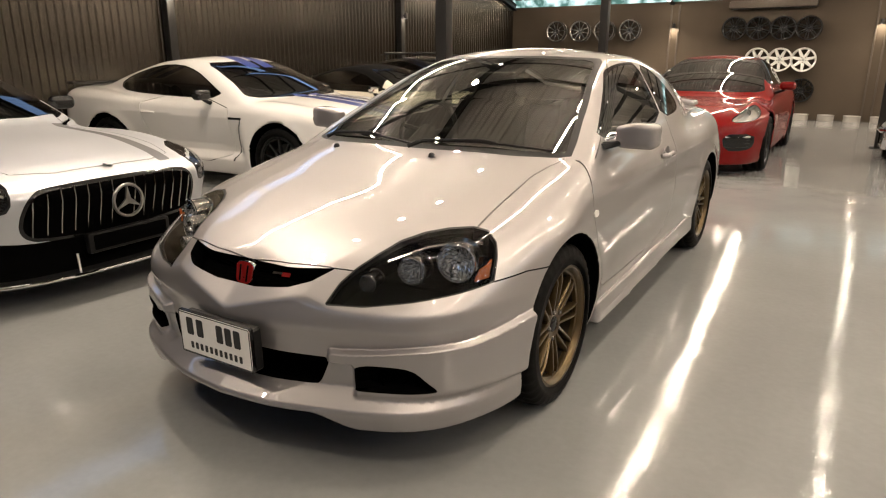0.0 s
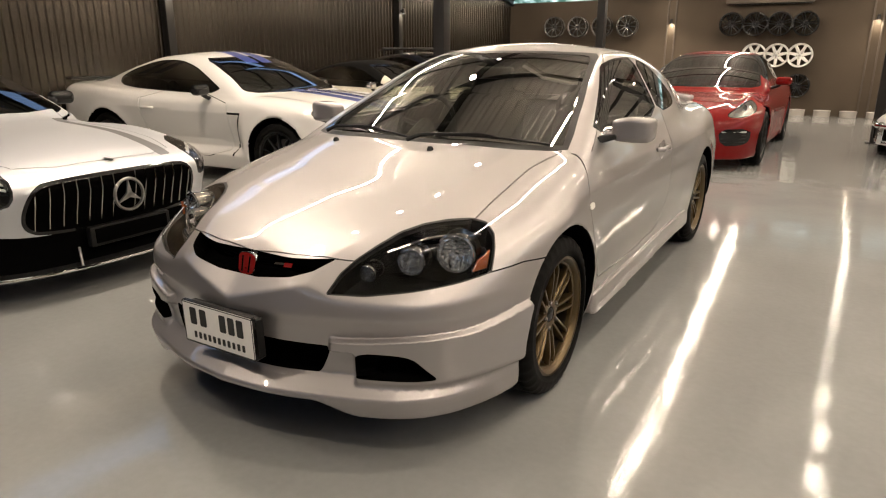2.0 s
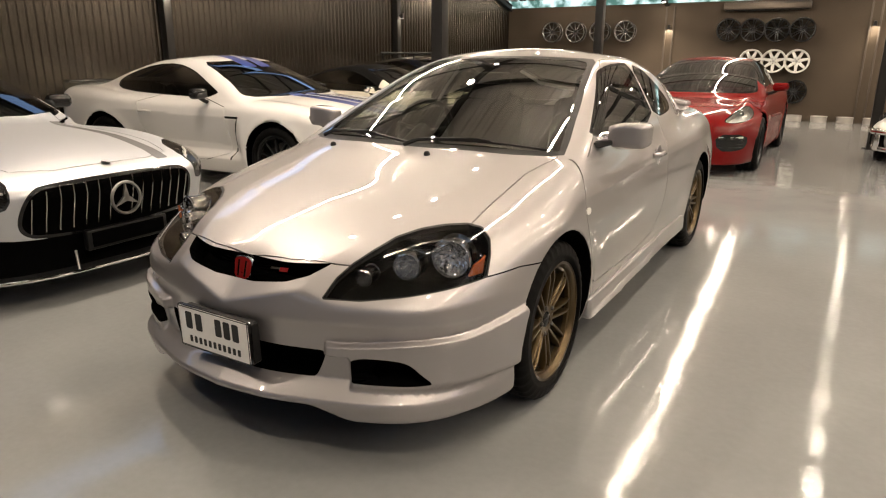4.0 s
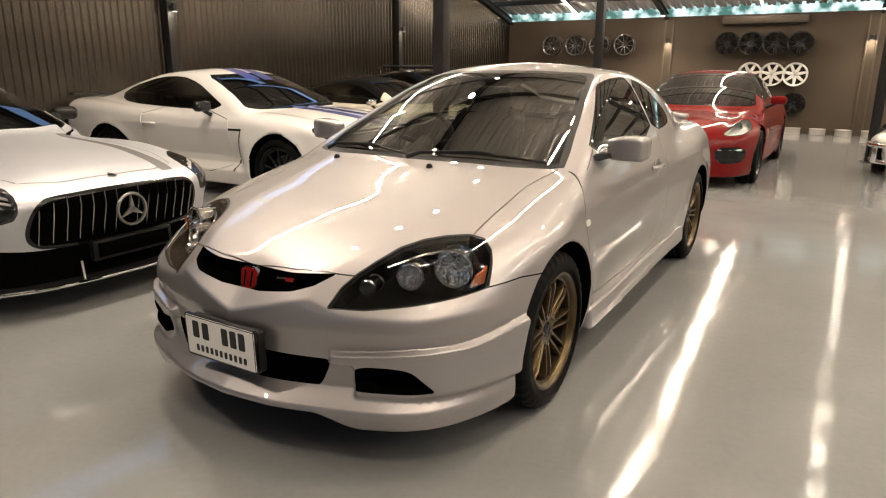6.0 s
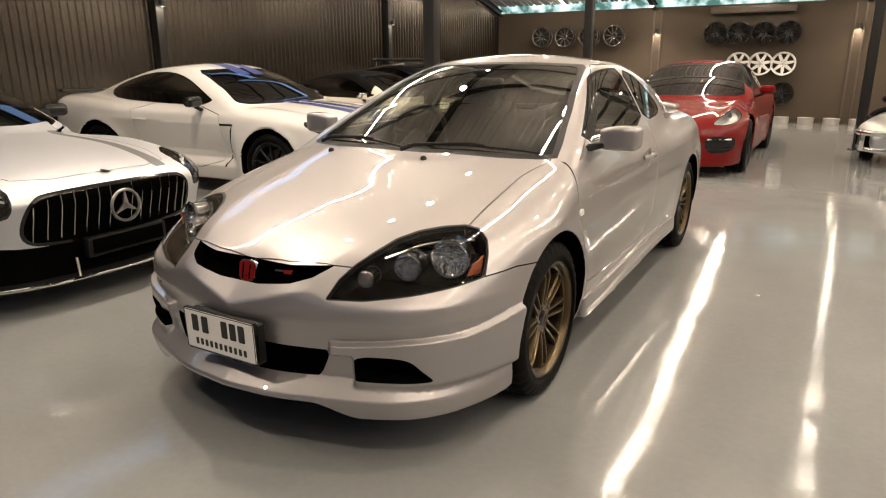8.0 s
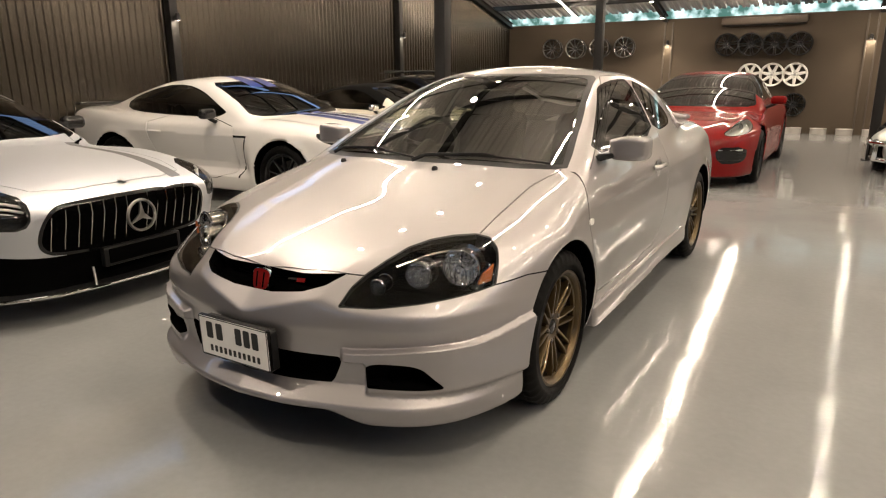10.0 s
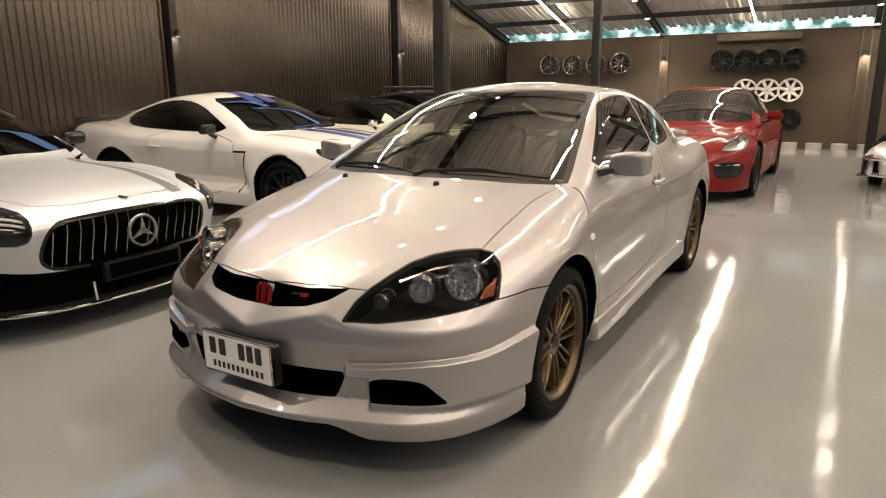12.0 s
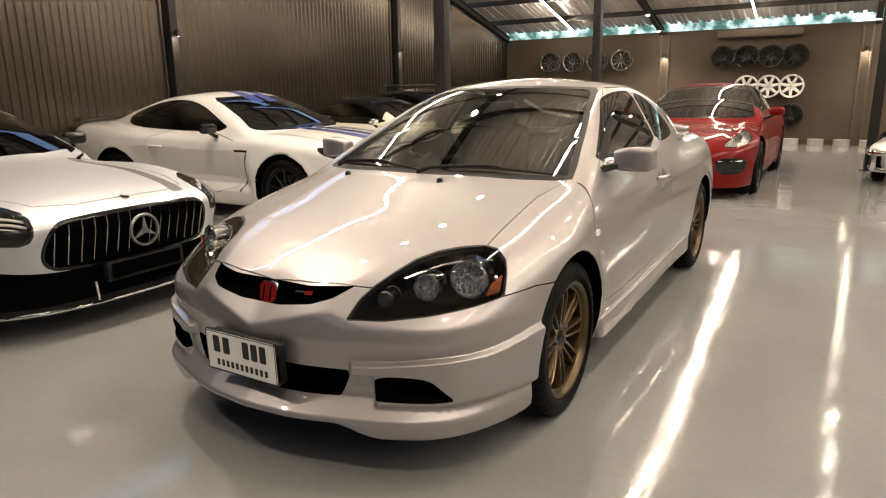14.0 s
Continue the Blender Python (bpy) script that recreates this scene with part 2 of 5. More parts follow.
def cut(pts, faces, f):
    """Splits the faces along f = 0."""
    s = f(pts)
    s = np.where(np.abs(s) < 1e-5, 1e-5, s)
    pos = s > 0
    made, extra = {}, []
    n = len(pts)
    flat = pos.tolist()
    ids, starts, lens = flattened(faces)
    k = np.add.reduceat(pos[ids].astype(int), starts)
    mixed = (k > 0) & (k < lens)
    out = [faces[i] for i in np.nonzero(~mixed)[0]]
    for face in [faces[i] for i in np.nonzero(mixed)[0]]:
        ring, marks = [], []
        for a, b in zip(face, face[1:] + face[:1]):
            ring.append(a)
            if flat[a] != flat[b]:
                key = (a, b) if a < b else (b, a)
                if key not in made:
                    t = s[a] / (s[a] - s[b])
                    made[key] = n + len(extra)
                    extra.append(pts[a] + t * (pts[b] - pts[a]))
                marks.append(len(ring))
                ring.append(made[key])
        if len(marks) != 2:
            out.append(face)
            continue
        i, j = marks
        out += [tuple(ring[i:j + 1]), tuple(ring[j:] + ring[:i + 1])]
    return (np.concatenate([pts, np.array(extra)]) if extra else pts), out


def centres(pts, faces):
    ids, starts, lens = flattened(faces)
    return np.add.reduceat(pts[ids], starts, axis=0) / lens[:, None]

# ---- mesh helpers ----
def empty(name, x=0, y=0, z=0, turn=0, size=1.0):
    ob = new(name)
    ob.matrix_world = pose(x, y, z, 0, 0, turn) @ Matrix.Scale(size, 4)
    return ob


def sheet(name, pts, faces, mat, parent=None, label="", smooth=False, normals=None):
    """One mesh object from points and faces, under a parent."""
    me = bpy.data.meshes.new(name)
    me.from_pydata([tuple(p) for p in np.asarray(pts, float).tolist()], [], [list(q) for q in faces])
    me.materials.append(M[mat] if isinstance(mat, str) else mat)
    if smooth or normals is not None:
        me.polygons.foreach_set("use_smooth", [True] * len(me.polygons))
    if normals is not None:
        me.normals_split_custom_set(normals)
    ob = new(name, me)
    if parent:
        ob.parent = parent
    if label:
        tagged(ob, label)
    return ob


def part(name, bm, mat, parent=None, label="", smooth=True, angle=35):
    """Links a bmesh as one mesh object under a thing or under a part."""
    me = bpy.data.meshes.new(name)
    bmesh.ops.recalc_face_normals(bm, faces=bm.faces)
    for e in bm.edges:
        if len(e.link_faces) == 2 and e.calc_face_angle(0) > radians(angle):
            e.smooth = False
    for f in bm.faces:
        f.smooth = smooth
    bm.to_mesh(me)
    bm.free()
    me.materials.append(M[mat] if isinstance(mat, str) else mat)
    ob = new(name, me)
    if parent:
        ob.parent = parent
    if label:
        tagged(ob, label)
    return ob


def box(bm, lo, hi, bevel=0.0, m=None):
    """Adds a box, bevelled, to a bmesh."""
    lo, hi = Vector(lo), Vector(hi)
    mat = Matrix.Translation((lo + hi) / 2) @ Matrix.Diagonal((*(hi - lo), 1))
    made = bmesh.ops.create_cube(bm, size=1, matrix=(m or Matrix()) @ mat)["verts"]
    if bevel:
        edges = list({e for v in made for e in v.link_edges})
        bmesh.ops.bevel(bm, geom=edges, offset=bevel, segments=2, profile=0.5, affect="EDGES")
    return bm


def block(name, lo, hi, mat, parent=None, label="", bevel=0.004):
    return part(name, box(bmesh.new(), lo, hi, bevel), mat, parent, label)


def spin(name, profile, mat, parent=None, steps=48, axis="x", label="", closed=False, m=None, smooth=True):
    """A turned form: profile of (along the axis, radius)."""
    pts, faces, n = [], [], len(profile)
    for i in range(steps):
        a = 2 * math.pi * i / steps
        for s, r in profile:
            v = (s, r * math.cos(a), r * math.sin(a))
            pts.append(v if axis == "x" else (v[1], v[2], v[0]))
    for i in range(steps):
        j = (i + 1) % steps
        for k in range(n if closed else n - 1):
            l = (k + 1) % n
            faces.append((i * n + k, i * n + l, j * n + l, j * n + k))
    bm = bmesh.new()
    vs = [bm.verts.new((m @ Vector(p)) if m else p) for p in pts]
    for q in faces:
        bm.faces.new([vs[i] for i in q])
    bmesh.ops.remove_doubles(bm, verts=bm.verts, dist=1e-5)
    return part(name, bm, mat, parent, label, smooth)


def tube(name, path, radius, mat, parent=None, sides=8, label=""):
    """A round bar along a path of points."""
    bm = bmesh.new()
    rings = []
    path = [Vector(p) for p in path]
    for i, p in enumerate(path):
        d = (path[min(i + 1, len(path) - 1)] - path[max(i - 1, 0)]).normalized()
        a = d.cross(Vector((0, 0, 1)) if abs(d.z) < 0.9 else Vector((1, 0, 0))).normalized()
        b = d.cross(a)
        rr = radius[i] if isinstance(radius, (list, tuple)) else radius
        rings.append([bm.verts.new(p + rr * (math.cos(2 * math.pi * k / sides) * a + math.sin(2 * math.pi * k / sides) * b)) for k in range(sides)])
    for r, s in zip(rings, rings[1:]):
        for k in range(sides):
            bm.faces.new((r[k], r[(k + 1) % sides], s[(k + 1) % sides], s[k]))
    bm.faces.new(rings[0])
    bm.faces.new(rings[-1])
    return part(name, bm, mat, parent, label)


def outline_plate(name, pts2, depth, mat, parent=None, place=None, label="", bevel=0.0):
    """A flat outline with thickness; it lies in its own x-z plane and reaches back along +y."""
    bm = bmesh.new()
    front = [bm.verts.new((u, 0, v)) for u, v in pts2]
    back = [bm.verts.new((u, depth, v)) for u, v in pts2]
    n = len(front)
    bm.faces.new(front)
    bm.faces.new(back[::-1])
    for i in range(n):
        bm.faces.new((front[i], back[i], back[(i + 1) % n], front[(i + 1) % n]))
    if bevel:
        edges = [e for e in bm.edges if e.verts[0].co.y == 0 and e.verts[1].co.y == 0]
        bmesh.ops.bevel(bm, geom=edges, offset=bevel, segments=2, profile=0.5, affect="EDGES")
    if place:
        bmesh.ops.transform(bm, matrix=place, verts=bm.verts)
    return part(name, bm, mat, parent, label)


def islands(faces):
    """Sorts faces into pieces that hang together."""
    boss = {}

    def top(i):
        while boss[i] != i:
            boss[i] = boss[boss[i]]
            i = boss[i]
        return i
    for q in faces:
        for i in q:
            boss.setdefault(i, i)
        a = top(q[0])
        for i in q[1:]:
            boss[top(i)] = a
    out = {}
    for q in faces:
        out.setdefault(top(q[0]), []).append(q)
    return [g for g in out.values() if len(g) > 3]


def panel(name, pts, faces, f, mat, parent, depth=0.014, label="", sink=0.0):
    """One piece of a smooth skin, with a folded edge behind its rim."""
    used = sorted({i for q in faces for i in q})
    where = {v: i for i, v in enumerate(used)}
    p = pts[used]
    nrm = slope(f, p)
    nrm /= np.maximum(np.linalg.norm(nrm, axis=1), 1e-9)[:, None]
    p = p - nrm * sink
    local = [tuple(where[i] for i in q) for q in faces]
    edges = {}
    for q in local:
        for a, b in zip(q, q[1:] + q[:1]):
            if (b, a) in edges:
                del edges[(b, a)]
            else:
                edges[(a, b)] = 1
    loops = [nrm[i] for q in local for i in q]
    verts = p.tolist()
    if depth:
        inner = {}
        for a, b in edges:
            for i in (a, b):
                if i not in inner:
                    inner[i] = len(verts)
                    verts.append((p[i] - nrm[i] * depth).tolist())
        for a, b in edges:
            q = (b, a, inner[a], inner[b])
            c = [np.array(verts[i]) for i in q]
            w = np.cross(c[1] - c[0], c[2] - c[0])
            w = w / max(np.linalg.norm(w), 1e-9)
            local.append(q)
            loops += [w] * 4
    return sheet(name, verts, local, mat, parent, label, normals=[tuple(v) for v in np.array(loops).tolist()])

# ---- the hall ----
def slab(name, lo, hi, mat, label):
    return tagged(part(name, box(bmesh.new(), lo, hi), mat, label=label), label, name.split("_")[0], kind="structure")


slab("floor", (ROOM_L - 0.3, ROOM_F - 0.3, -0.2), (ROOM_R + 0.3, ROOM_B + 0.3, 0), "floor", "glossy light grey epoxy floor")
slab("wall_back", (ROOM_L, ROOM_B, 0), (ROOM_R, ROOM_B + 0.2, 2.57), "wall_brown", "matt taupe plastered rear wall")
slab("wall_right", (ROOM_R, ROOM_F, 0), (ROOM_R + 0.2, ROOM_B + 0.2, 4.0), "wall_plain", "plain warm grey wall")
slab("wall_front", (ROOM_L, ROOM_F - 0.2, 0), (ROOM_R, ROOM_F, 3.9), "wall_plain", "plain warm grey wall")


def far_trees():
    """A far row of trees behind the hall, seen through the slot under the roof."""
    m = glowing("far_trees", (0.3, 0.6, 0.5), 0.5)
    t = m.node_tree
    n = t.nodes.new("ShaderNodeTexNoise")
    n.inputs["Scale"].default_value, n.inputs["Detail"].default_value = 2.2, 6
    ramp = t.nodes.new("ShaderNodeValToRGB")
    ramp.color_ramp.elements[0].position, ramp.color_ramp.elements[0].color = 0.40, (0.06, 0.14, 0.12, 1)
    ramp.color_ramp.elements[1].position, ramp.color_ramp.elements[1].color = 0.62, (0.75, 1.0, 1.0, 1)
    t.links.new(t.nodes.new("ShaderNodeNewGeometry").outputs["Position"], n.inputs["Vector"])
    t.links.new(n.outputs["Fac"], ramp.inputs[0])
    emit = [k for k in t.nodes if k.type == "EMISSION"][0]
    t.links.new(ramp.outputs[0], emit.inputs[0])
    pts = [(-12, 24, 0), (22, 24, 0), (22, 24, 6.5), (-12, 24, 6.5)]
    tagged(sheet("backdrop", pts, [(0, 1, 2, 3)], m, label="pale sky and green trees beyond the hall"), category="backdrop", kind="structure")


far_trees()


def ribbed(length, pitch, depth, crest=0.35):
    """A line of trapezoid ribs: (along, out)."""
    out, a = [], 0.0
    while a < length:
        out += [(a, 0), (a + pitch * (0.66 - crest / 2), 0), (a + pitch * (0.83 - crest / 2), depth), (a + pitch * (0.83 + crest / 2), depth)]
        a += pitch
    return out


def left_wall():
    line = ribbed(ROOM_B - ROOM_F, 0.10, 0.009, 0.3)
    pts, faces = [], []
    for a, o in line:
        y = min(ROOM_F + a, ROOM_B)
        pts += [(ROOM_L + o, y, 0), (ROOM_L + o, y, roof_z(y) - 0.20 - 0.32 * step(12.5, 9.5, y))]
    for i in range(len(line) - 1):
        faces.append((2 * i, 2 * i + 1, 2 * i + 3, 2 * i + 2))
    tagged(sheet("wall_left", pts, faces, "wall_grey", label="dark grey ribbed steel sheet wall"), category="wall", kind="structure")


left_wall()


def roof():
    line, pitch = [], 0.25
    for k in range(int((ROOM_R - ROOM_L + 0.4) / pitch) + 1):
        for u, o in ((0, 0), (0.27, 0), (0.30, 0.016), (0.36, 0.016), (0.39, 0), (0.66, 0), (0.74, 0.05), (0.92, 0.05)):
            line.append(((k + u) * pitch, o))
    pts, faces = [], []
    rows = (ROOM_B + 0.05, *KNEES, ROOM_F - 0.2)
    n = len(rows)
    for a, o in line:
        for y in rows:
            z = roof_z(y) + o
            pts.append((ROOM_L - 0.2 + a, y, z))
    for i in range(len(line) - 1):
        for k in range(n - 1):
            faces.append((n * i + k, n * i + k + 1, n * i + n + k + 1, n * i + n + k))
    tagged(sheet("ceiling", pts, faces, "roof", label="bare galvanised corrugated roof sheets"), category="ceiling", kind="structure")


roof()


def rafter(x):
    thing = empty("roof_beam", x, 0, 0)
    stops = (ROOM_B, *KNEES, ROOM_F)
    for y1, y0 in zip(stops, stops[1:]):
        z0, z1 = roof_z(y0) - 0.13, roof_z(y1) - 0.13
        for w, lo, hi in ((0.05, -0.13, -0.12), (0.004, -0.12, 0.0), (0.05, 0.0, 0.008)):
            bm = bmesh.new()
            v = [bm.verts.new((sx * w, y, z + dz)) for sx in (-1, 1) for y, z in ((y0, z0), (y1, z1)) for dz in (lo, hi)]
            bmesh.ops.convex_hull(bm, input=v)
            part("flange" if w > 0.01 else "web", bm, "steel", thing)
    return tagged(thing, "dark painted steel roof beam", "beam", "roof beams", "structure")


for bx in RAFTER_X:
    rafter(bx)


def purlin(y):
    z = roof_z(y) - 0.06
    return tagged(block("purlin", (ROOM_L, y - 0.03, z - 0.055), (ROOM_R, y + 0.03, z + 0.055), "steel", bevel=0.003), "dark painted steel roof purlin", "purlin", "purlins", "structure")


yy = 14.55
while yy > ROOM_F + 0.3:
    purlin(yy)
    yy -= 1.25


def strip_light(x):
    thing = empty("strip_light", x, 0, 0)
    for a, b in ((15.2, 8.7), (8.3, 1.1), (0.9, -3.6))[:2 if x < 1 else 3]:
        bm = bmesh.new()
        line = [(y, roof_z(y) - 0.16) for y in (a, *(k for k in KNEES if b < k < a), b)]
        rows = [[bm.verts.new((sx * 0.02, y, z + dz)) for sx, dz in ((-1, 0.012), (1, 0.012), (1, 0.05), (-1, 0.05))] for y, z in line]
        for p, q in zip(rows, rows[1:]):
            for i in range(4):
                bm.faces.new((p[i], p[(i + 1) % 4], q[(i + 1) % 4], q[i]))
        bm.faces.new(rows[0])
        bm.faces.new(rows[-1])
        part("housing", bm, "steel", thing)
        tube("led_tube", [(0, y, z) for y, z in line], 0.014, "led", thing, 10)
    return tagged(thing, "long warm white linear light under the roof", "light", "strip lights")


for sx in STRIP_X:
    strip_light(sx)


def post(x, y):
    thing = empty("steel_post", x, y, 0)
    h = roof_z(y) - 0.25
    block("shaft", (-0.07, -0.07, 0.012), (0.07, 0.07, h), "steel", thing, bevel=0.008)
    block("base_plate", (-0.12, -0.12, 0), (0.12, 0.12, 0.012), "steel", thing, bevel=0.002)
    return tagged(thing, "dark painted square steel post", "post", "steel posts", "structure")


for px_, py_ in ((-2.35, 5.2), (-2.35, 10.6), (2.03, 10.6)):
    post(px_, py_)


def downlight(x, y, beam):
    z = roof_z(y) - 0.30
    thing = empty("downlight", x, y, z)
    spin("can", [(0.004, 0.066), (0.09, 0.066), (0.10, 0.03), (0.16, 0.012), (0.17, 0.0001)], "steel", thing, 20, axis="z")
    spin("glowing_face", [(0.004, 0.045), (0.0, 0.03), (-0.004, 0.0001)], "bulb", thing, 16, axis="z")
    if beam:
        lamp("downlight_beam", "SPOT", pose(x, y, z - 0.03), beam, (1.0, 0.83, 0.66), spot_size=radians(120), spot_blend=0.6, shadow_soft_size=0.05)
    return tagged(thing, "small round warm downlight under a roof beam", "light", "downlights")


# a row of downlights under each of three beams; every third one carries the beam of its neighbours
for lx in (-2.38, 1.98, 6.1):
    for k in range(17):
        ly = 15.1 - 1.06 * k
        if lx < 6 or k % 2 == 0:
            downlight(lx, ly, (0.0 if k % 3 != 1 else (100.0 if lx < 0 else 50.0) * ((0.55 if lx < 0 else 1.3) if ly < 0 else 1.0)))


def sconce(x, y, z, turn):
    """A small lamp on a wall, shining down along it."""
    thing = empty("wall_lamp", x, y, z, turn)
    spin("shade", [(0.0, 0.04), (0.10, 0.03), (0.11, 0.0001)], "steel", thing, 18, axis="z", m=Matrix.Translation((0, -0.07, 0)))
    spin("glowing_face", [(0.006, 0.038), (0.002, 0.0001)], "bulb", thing, 16, axis="z", m=Matrix.Translation((0, -0.07, 0)))
    block("bracket", (-0.015, -0.06, 0.04), (0.015, 0.0, 0.07), "steel", thing)
    d = Matrix.Rotation(radians(turn), 4, "Z") @ Vector((0, -0.10, 0))
    lamp("wall_lamp_beam", "SPOT", pose(x + d.x, y + d.y, z - 0.01), 3.0, (1.0, 0.82, 0.58), spot_size=radians(110), spot_blend=0.8, shadow_soft_size=0.03)
    return tagged(thing, "small black wall lamp shining downwards", "lamp", "wall lamps")


for wx in (-2.30, 1.84, 5.98):
    sconce(wx, ROOM_B, 1.98, 0)
    for dx in (-0.09, 0.09):
        tagged(block("wall_conduit", (wx + dx - 0.018, ROOM_B - 0.036, 0.0), (wx + dx + 0.018, ROOM_B, 2.5), "conduit", bevel=0.006), "painted upright conduit on the rear wall", "conduit", "conduits", "structure")
for wy in (4.76, 10.2):
    thing = empty("wall_pilaster", ROOM_L, wy, 0)
    block("upright", (0.0, -0.06, 0), (0.13, 0.06, roof_z(wy) - 0.2), "steel", thing, bevel=0.004)
    tagged(thing, "black steel upright on the ribbed wall", "post", "wall uprights", "structure")
    sconce(ROOM_L + 0.13, wy, 2.06, 90)

# ---- what the cars share ----
def clone(ob, parent, m=None):
    """A second object on the same mesh, with its sub-parts."""
    twin_ = new(ob.name.split(".")[0], ob.data)
    twin_.parent = parent
    twin_.matrix_basis = m if m else ob.matrix_basis
    if "label" in ob:
        tagged(twin_, ob["label"])
    for child in ob.children:
        clone(child, twin_)
    return twin_


def solid(name, f, lo, hi, h, mat, parent=None, label="", finer=1):
    """A part from a smooth solid."""
    p, q = skin(f, lo, hi, h, finer)
    n = slope(f, p)
    n /= np.maximum(np.linalg.norm(n, axis=1), 1e-9)[:, None]
    return sheet(name, p, q, mat, parent, label, normals=[tuple(n[i]) for face in q for i in face])


def rbox(p, c, half, r):
    """Signed distance to a rounded box."""
    d = np.abs(p - np.array(c)) - np.array(half) + r
    return np.linalg.norm(np.maximum(d, 0), axis=1) + np.minimum(d.max(1), 0) - r


def tyre_part(R, w, rim, parent):
    n, pts, faces = 120, [], []
    prof = [(-0.42 * w, rim), (-0.5 * w, rim + 0.025), (-0.5 * w, R - 0.045), (-0.46 * w, R - 0.016), (-0.40 * w, R - 0.004), (-0.28 * w, R), (-0.27 * w, R - 0.007), (-0.23 * w, R - 0.007),
            (-0.22 * w, R), (-0.06 * w, R + 0.001), (-0.05 * w, R - 0.007), (0.05 * w, R - 0.007), (0.06 * w, R + 0.001), (0.22 * w, R), (0.23 * w, R - 0.007), (0.27 * w, R - 0.007), (0.28 * w, R),
            (0.40 * w, R - 0.004), (0.46 * w, R - 0.016), (0.5 * w, R - 0.045), (0.505 * w, R - 0.075), (0.5 * w, rim + 0.025), (0.46 * w, rim + 0.008), (0.42 * w, rim)]
    k = len(prof)
    for i in range(n):
        a = 2 * math.pi * i / n
        for j, (s, r) in enumerate(prof):
            if i % 3 == 0 and r > R - 0.02 and abs(s) > 0.25 * w:
                r -= 0.006
            pts.append((s, r * math.cos(a), r * math.sin(a)))
    for i in range(n):
        for j in range(k - 1):
            faces.append((i * k + j, i * k + j + 1, (i + 1) % n * k + j + 1, (i + 1) % n * k + j))
    return sheet("tyre", pts, faces, "rubber", parent, smooth=True)


def wheel(R, w, rim, mat, count=6, twin_gap=0.0, spoke=(0.030, 0.018), parent=None, disc=True, dish=0.02, centre="gloss_black", name="wheel"):
    """A wheel round the x axis, its face towards +x: barrel and spokes, with tyre, hub cap and brake disc under it."""
    bm = bmesh.new()
    n = 64
    o = 0.46 * w
    prof = [(-o, rim - 0.012), (-o, rim + 0.006), (-o + 0.012, rim - 0.004), (-0.2 * w, rim - 0.03), (0.25 * w, rim - 0.022), (o - 0.014, rim - 0.010), (o - 0.008, rim + 0.008), (o + 0.002, rim + 0.008),
            (o + 0.004, rim - 0.002), (o - 0.004, rim - 0.012), (o - 0.020, rim - 0.016), (o - 0.024, rim - 0.024), (0.20 * w, rim - 0.028), (-0.2 * w, rim - 0.034)]
    rings = [[bm.verts.new((s, r * math.cos(2 * math.pi * i / n), r * math.sin(2 * math.pi * i / n))) for s, r in prof] for i in range(n)]
    for i in range(n):
        a, b = rings[i], rings[(i + 1) % n]
        for j in range(len(prof)):
            l = (j + 1) % len(prof)
            bm.faces.new((a[j], a[l], b[l], b[j]))
    body = part(name, bm, mat, parent, angle=40)
    spin("hub", [(o - 0.020 - dish, 0.030), (o - 0.014 - dish, 0.048), (o - 0.018 - dish, 0.070), (o - 0.065 - dish, 0.078)], mat, body, 32)
    inner, outer = 0.050, rim - 0.018
    for g in ((-1, 1) if twin_gap else (0,)):
        first = None
        for i in range(count):
            turn = Matrix.Rotation(2 * math.pi * i / count, 4, "X")
            if first:
                arm = new("spoke", first.data)
                arm.parent, arm.matrix_basis = body, turn
                continue
            bm, vs = bmesh.new(), []
            for t in (0, 0.35, 0.75, 1.0):
                r = inner + (outer - inner) * t
                half = (spoke[0] * (1 - t) + spoke[1] * t) / 2
                side_ = g * (twin_gap * (0.55 + 0.45 * t))
                face = o - 0.014 - dish * (1 - t) ** 1.5 - (0.0 if t < 1 else 0.008)
                depth = 0.030 + 0.012 * (1 - t)
                for u, q in ((-half, face - 0.006), (-half * 0.6, face), (half * 0.6, face), (half, face - 0.006), (half, face - depth), (-half, face - depth)):
                    vs.append(bm.verts.new((q, r, side_ + u)))
            for t in range(3):
                for k in range(6):
                    l = (k + 1) % 6
                    bm.faces.new((vs[6 * t + k], vs[6 * t + l], vs[6 * t + 6 + l], vs[6 * t + 6 + k]))
            first = part("spoke", bm, mat, body, angle=40)
    spin("hub_cap", [(o - 0.035 - dish, 0.034), (o - 0.016 - dish, 0.031), (o - 0.010 - dish, 0.022), (o - 0.009 - dish, 0.0001)], centre, body, 24)
    for k in range(5):
        a = 2 * math.pi * (k + 0.5) / 5
        spin("wheel_nut", [(o - 0.04 - dish, 0.010), (o - 0.010 - dish, 0.0095), (o - 0.006 - dish, 0.006), (o - 0.006 - dish, 0.0001)], "iron", body, 6, m=Matrix.Translation((0, 0.056 * math.cos(a), 0.056 * math.sin(a))), smooth=False)
    if R:
        spin("barrel", [(-o, rim - 0.016), (-0.2 * w, rim - 0.040), (o - 0.036, rim - 0.034)], "barrel", body, 48)
        tyre_part(R, w, rim, body)
    if disc:
        spin("brake_disc", [(-0.02, 0.06), (0.0, 0.07), (0.0, rim * 0.68), (-0.022, rim * 0.68), (-0.022, 0.06)], "iron", body, 40)
    return body


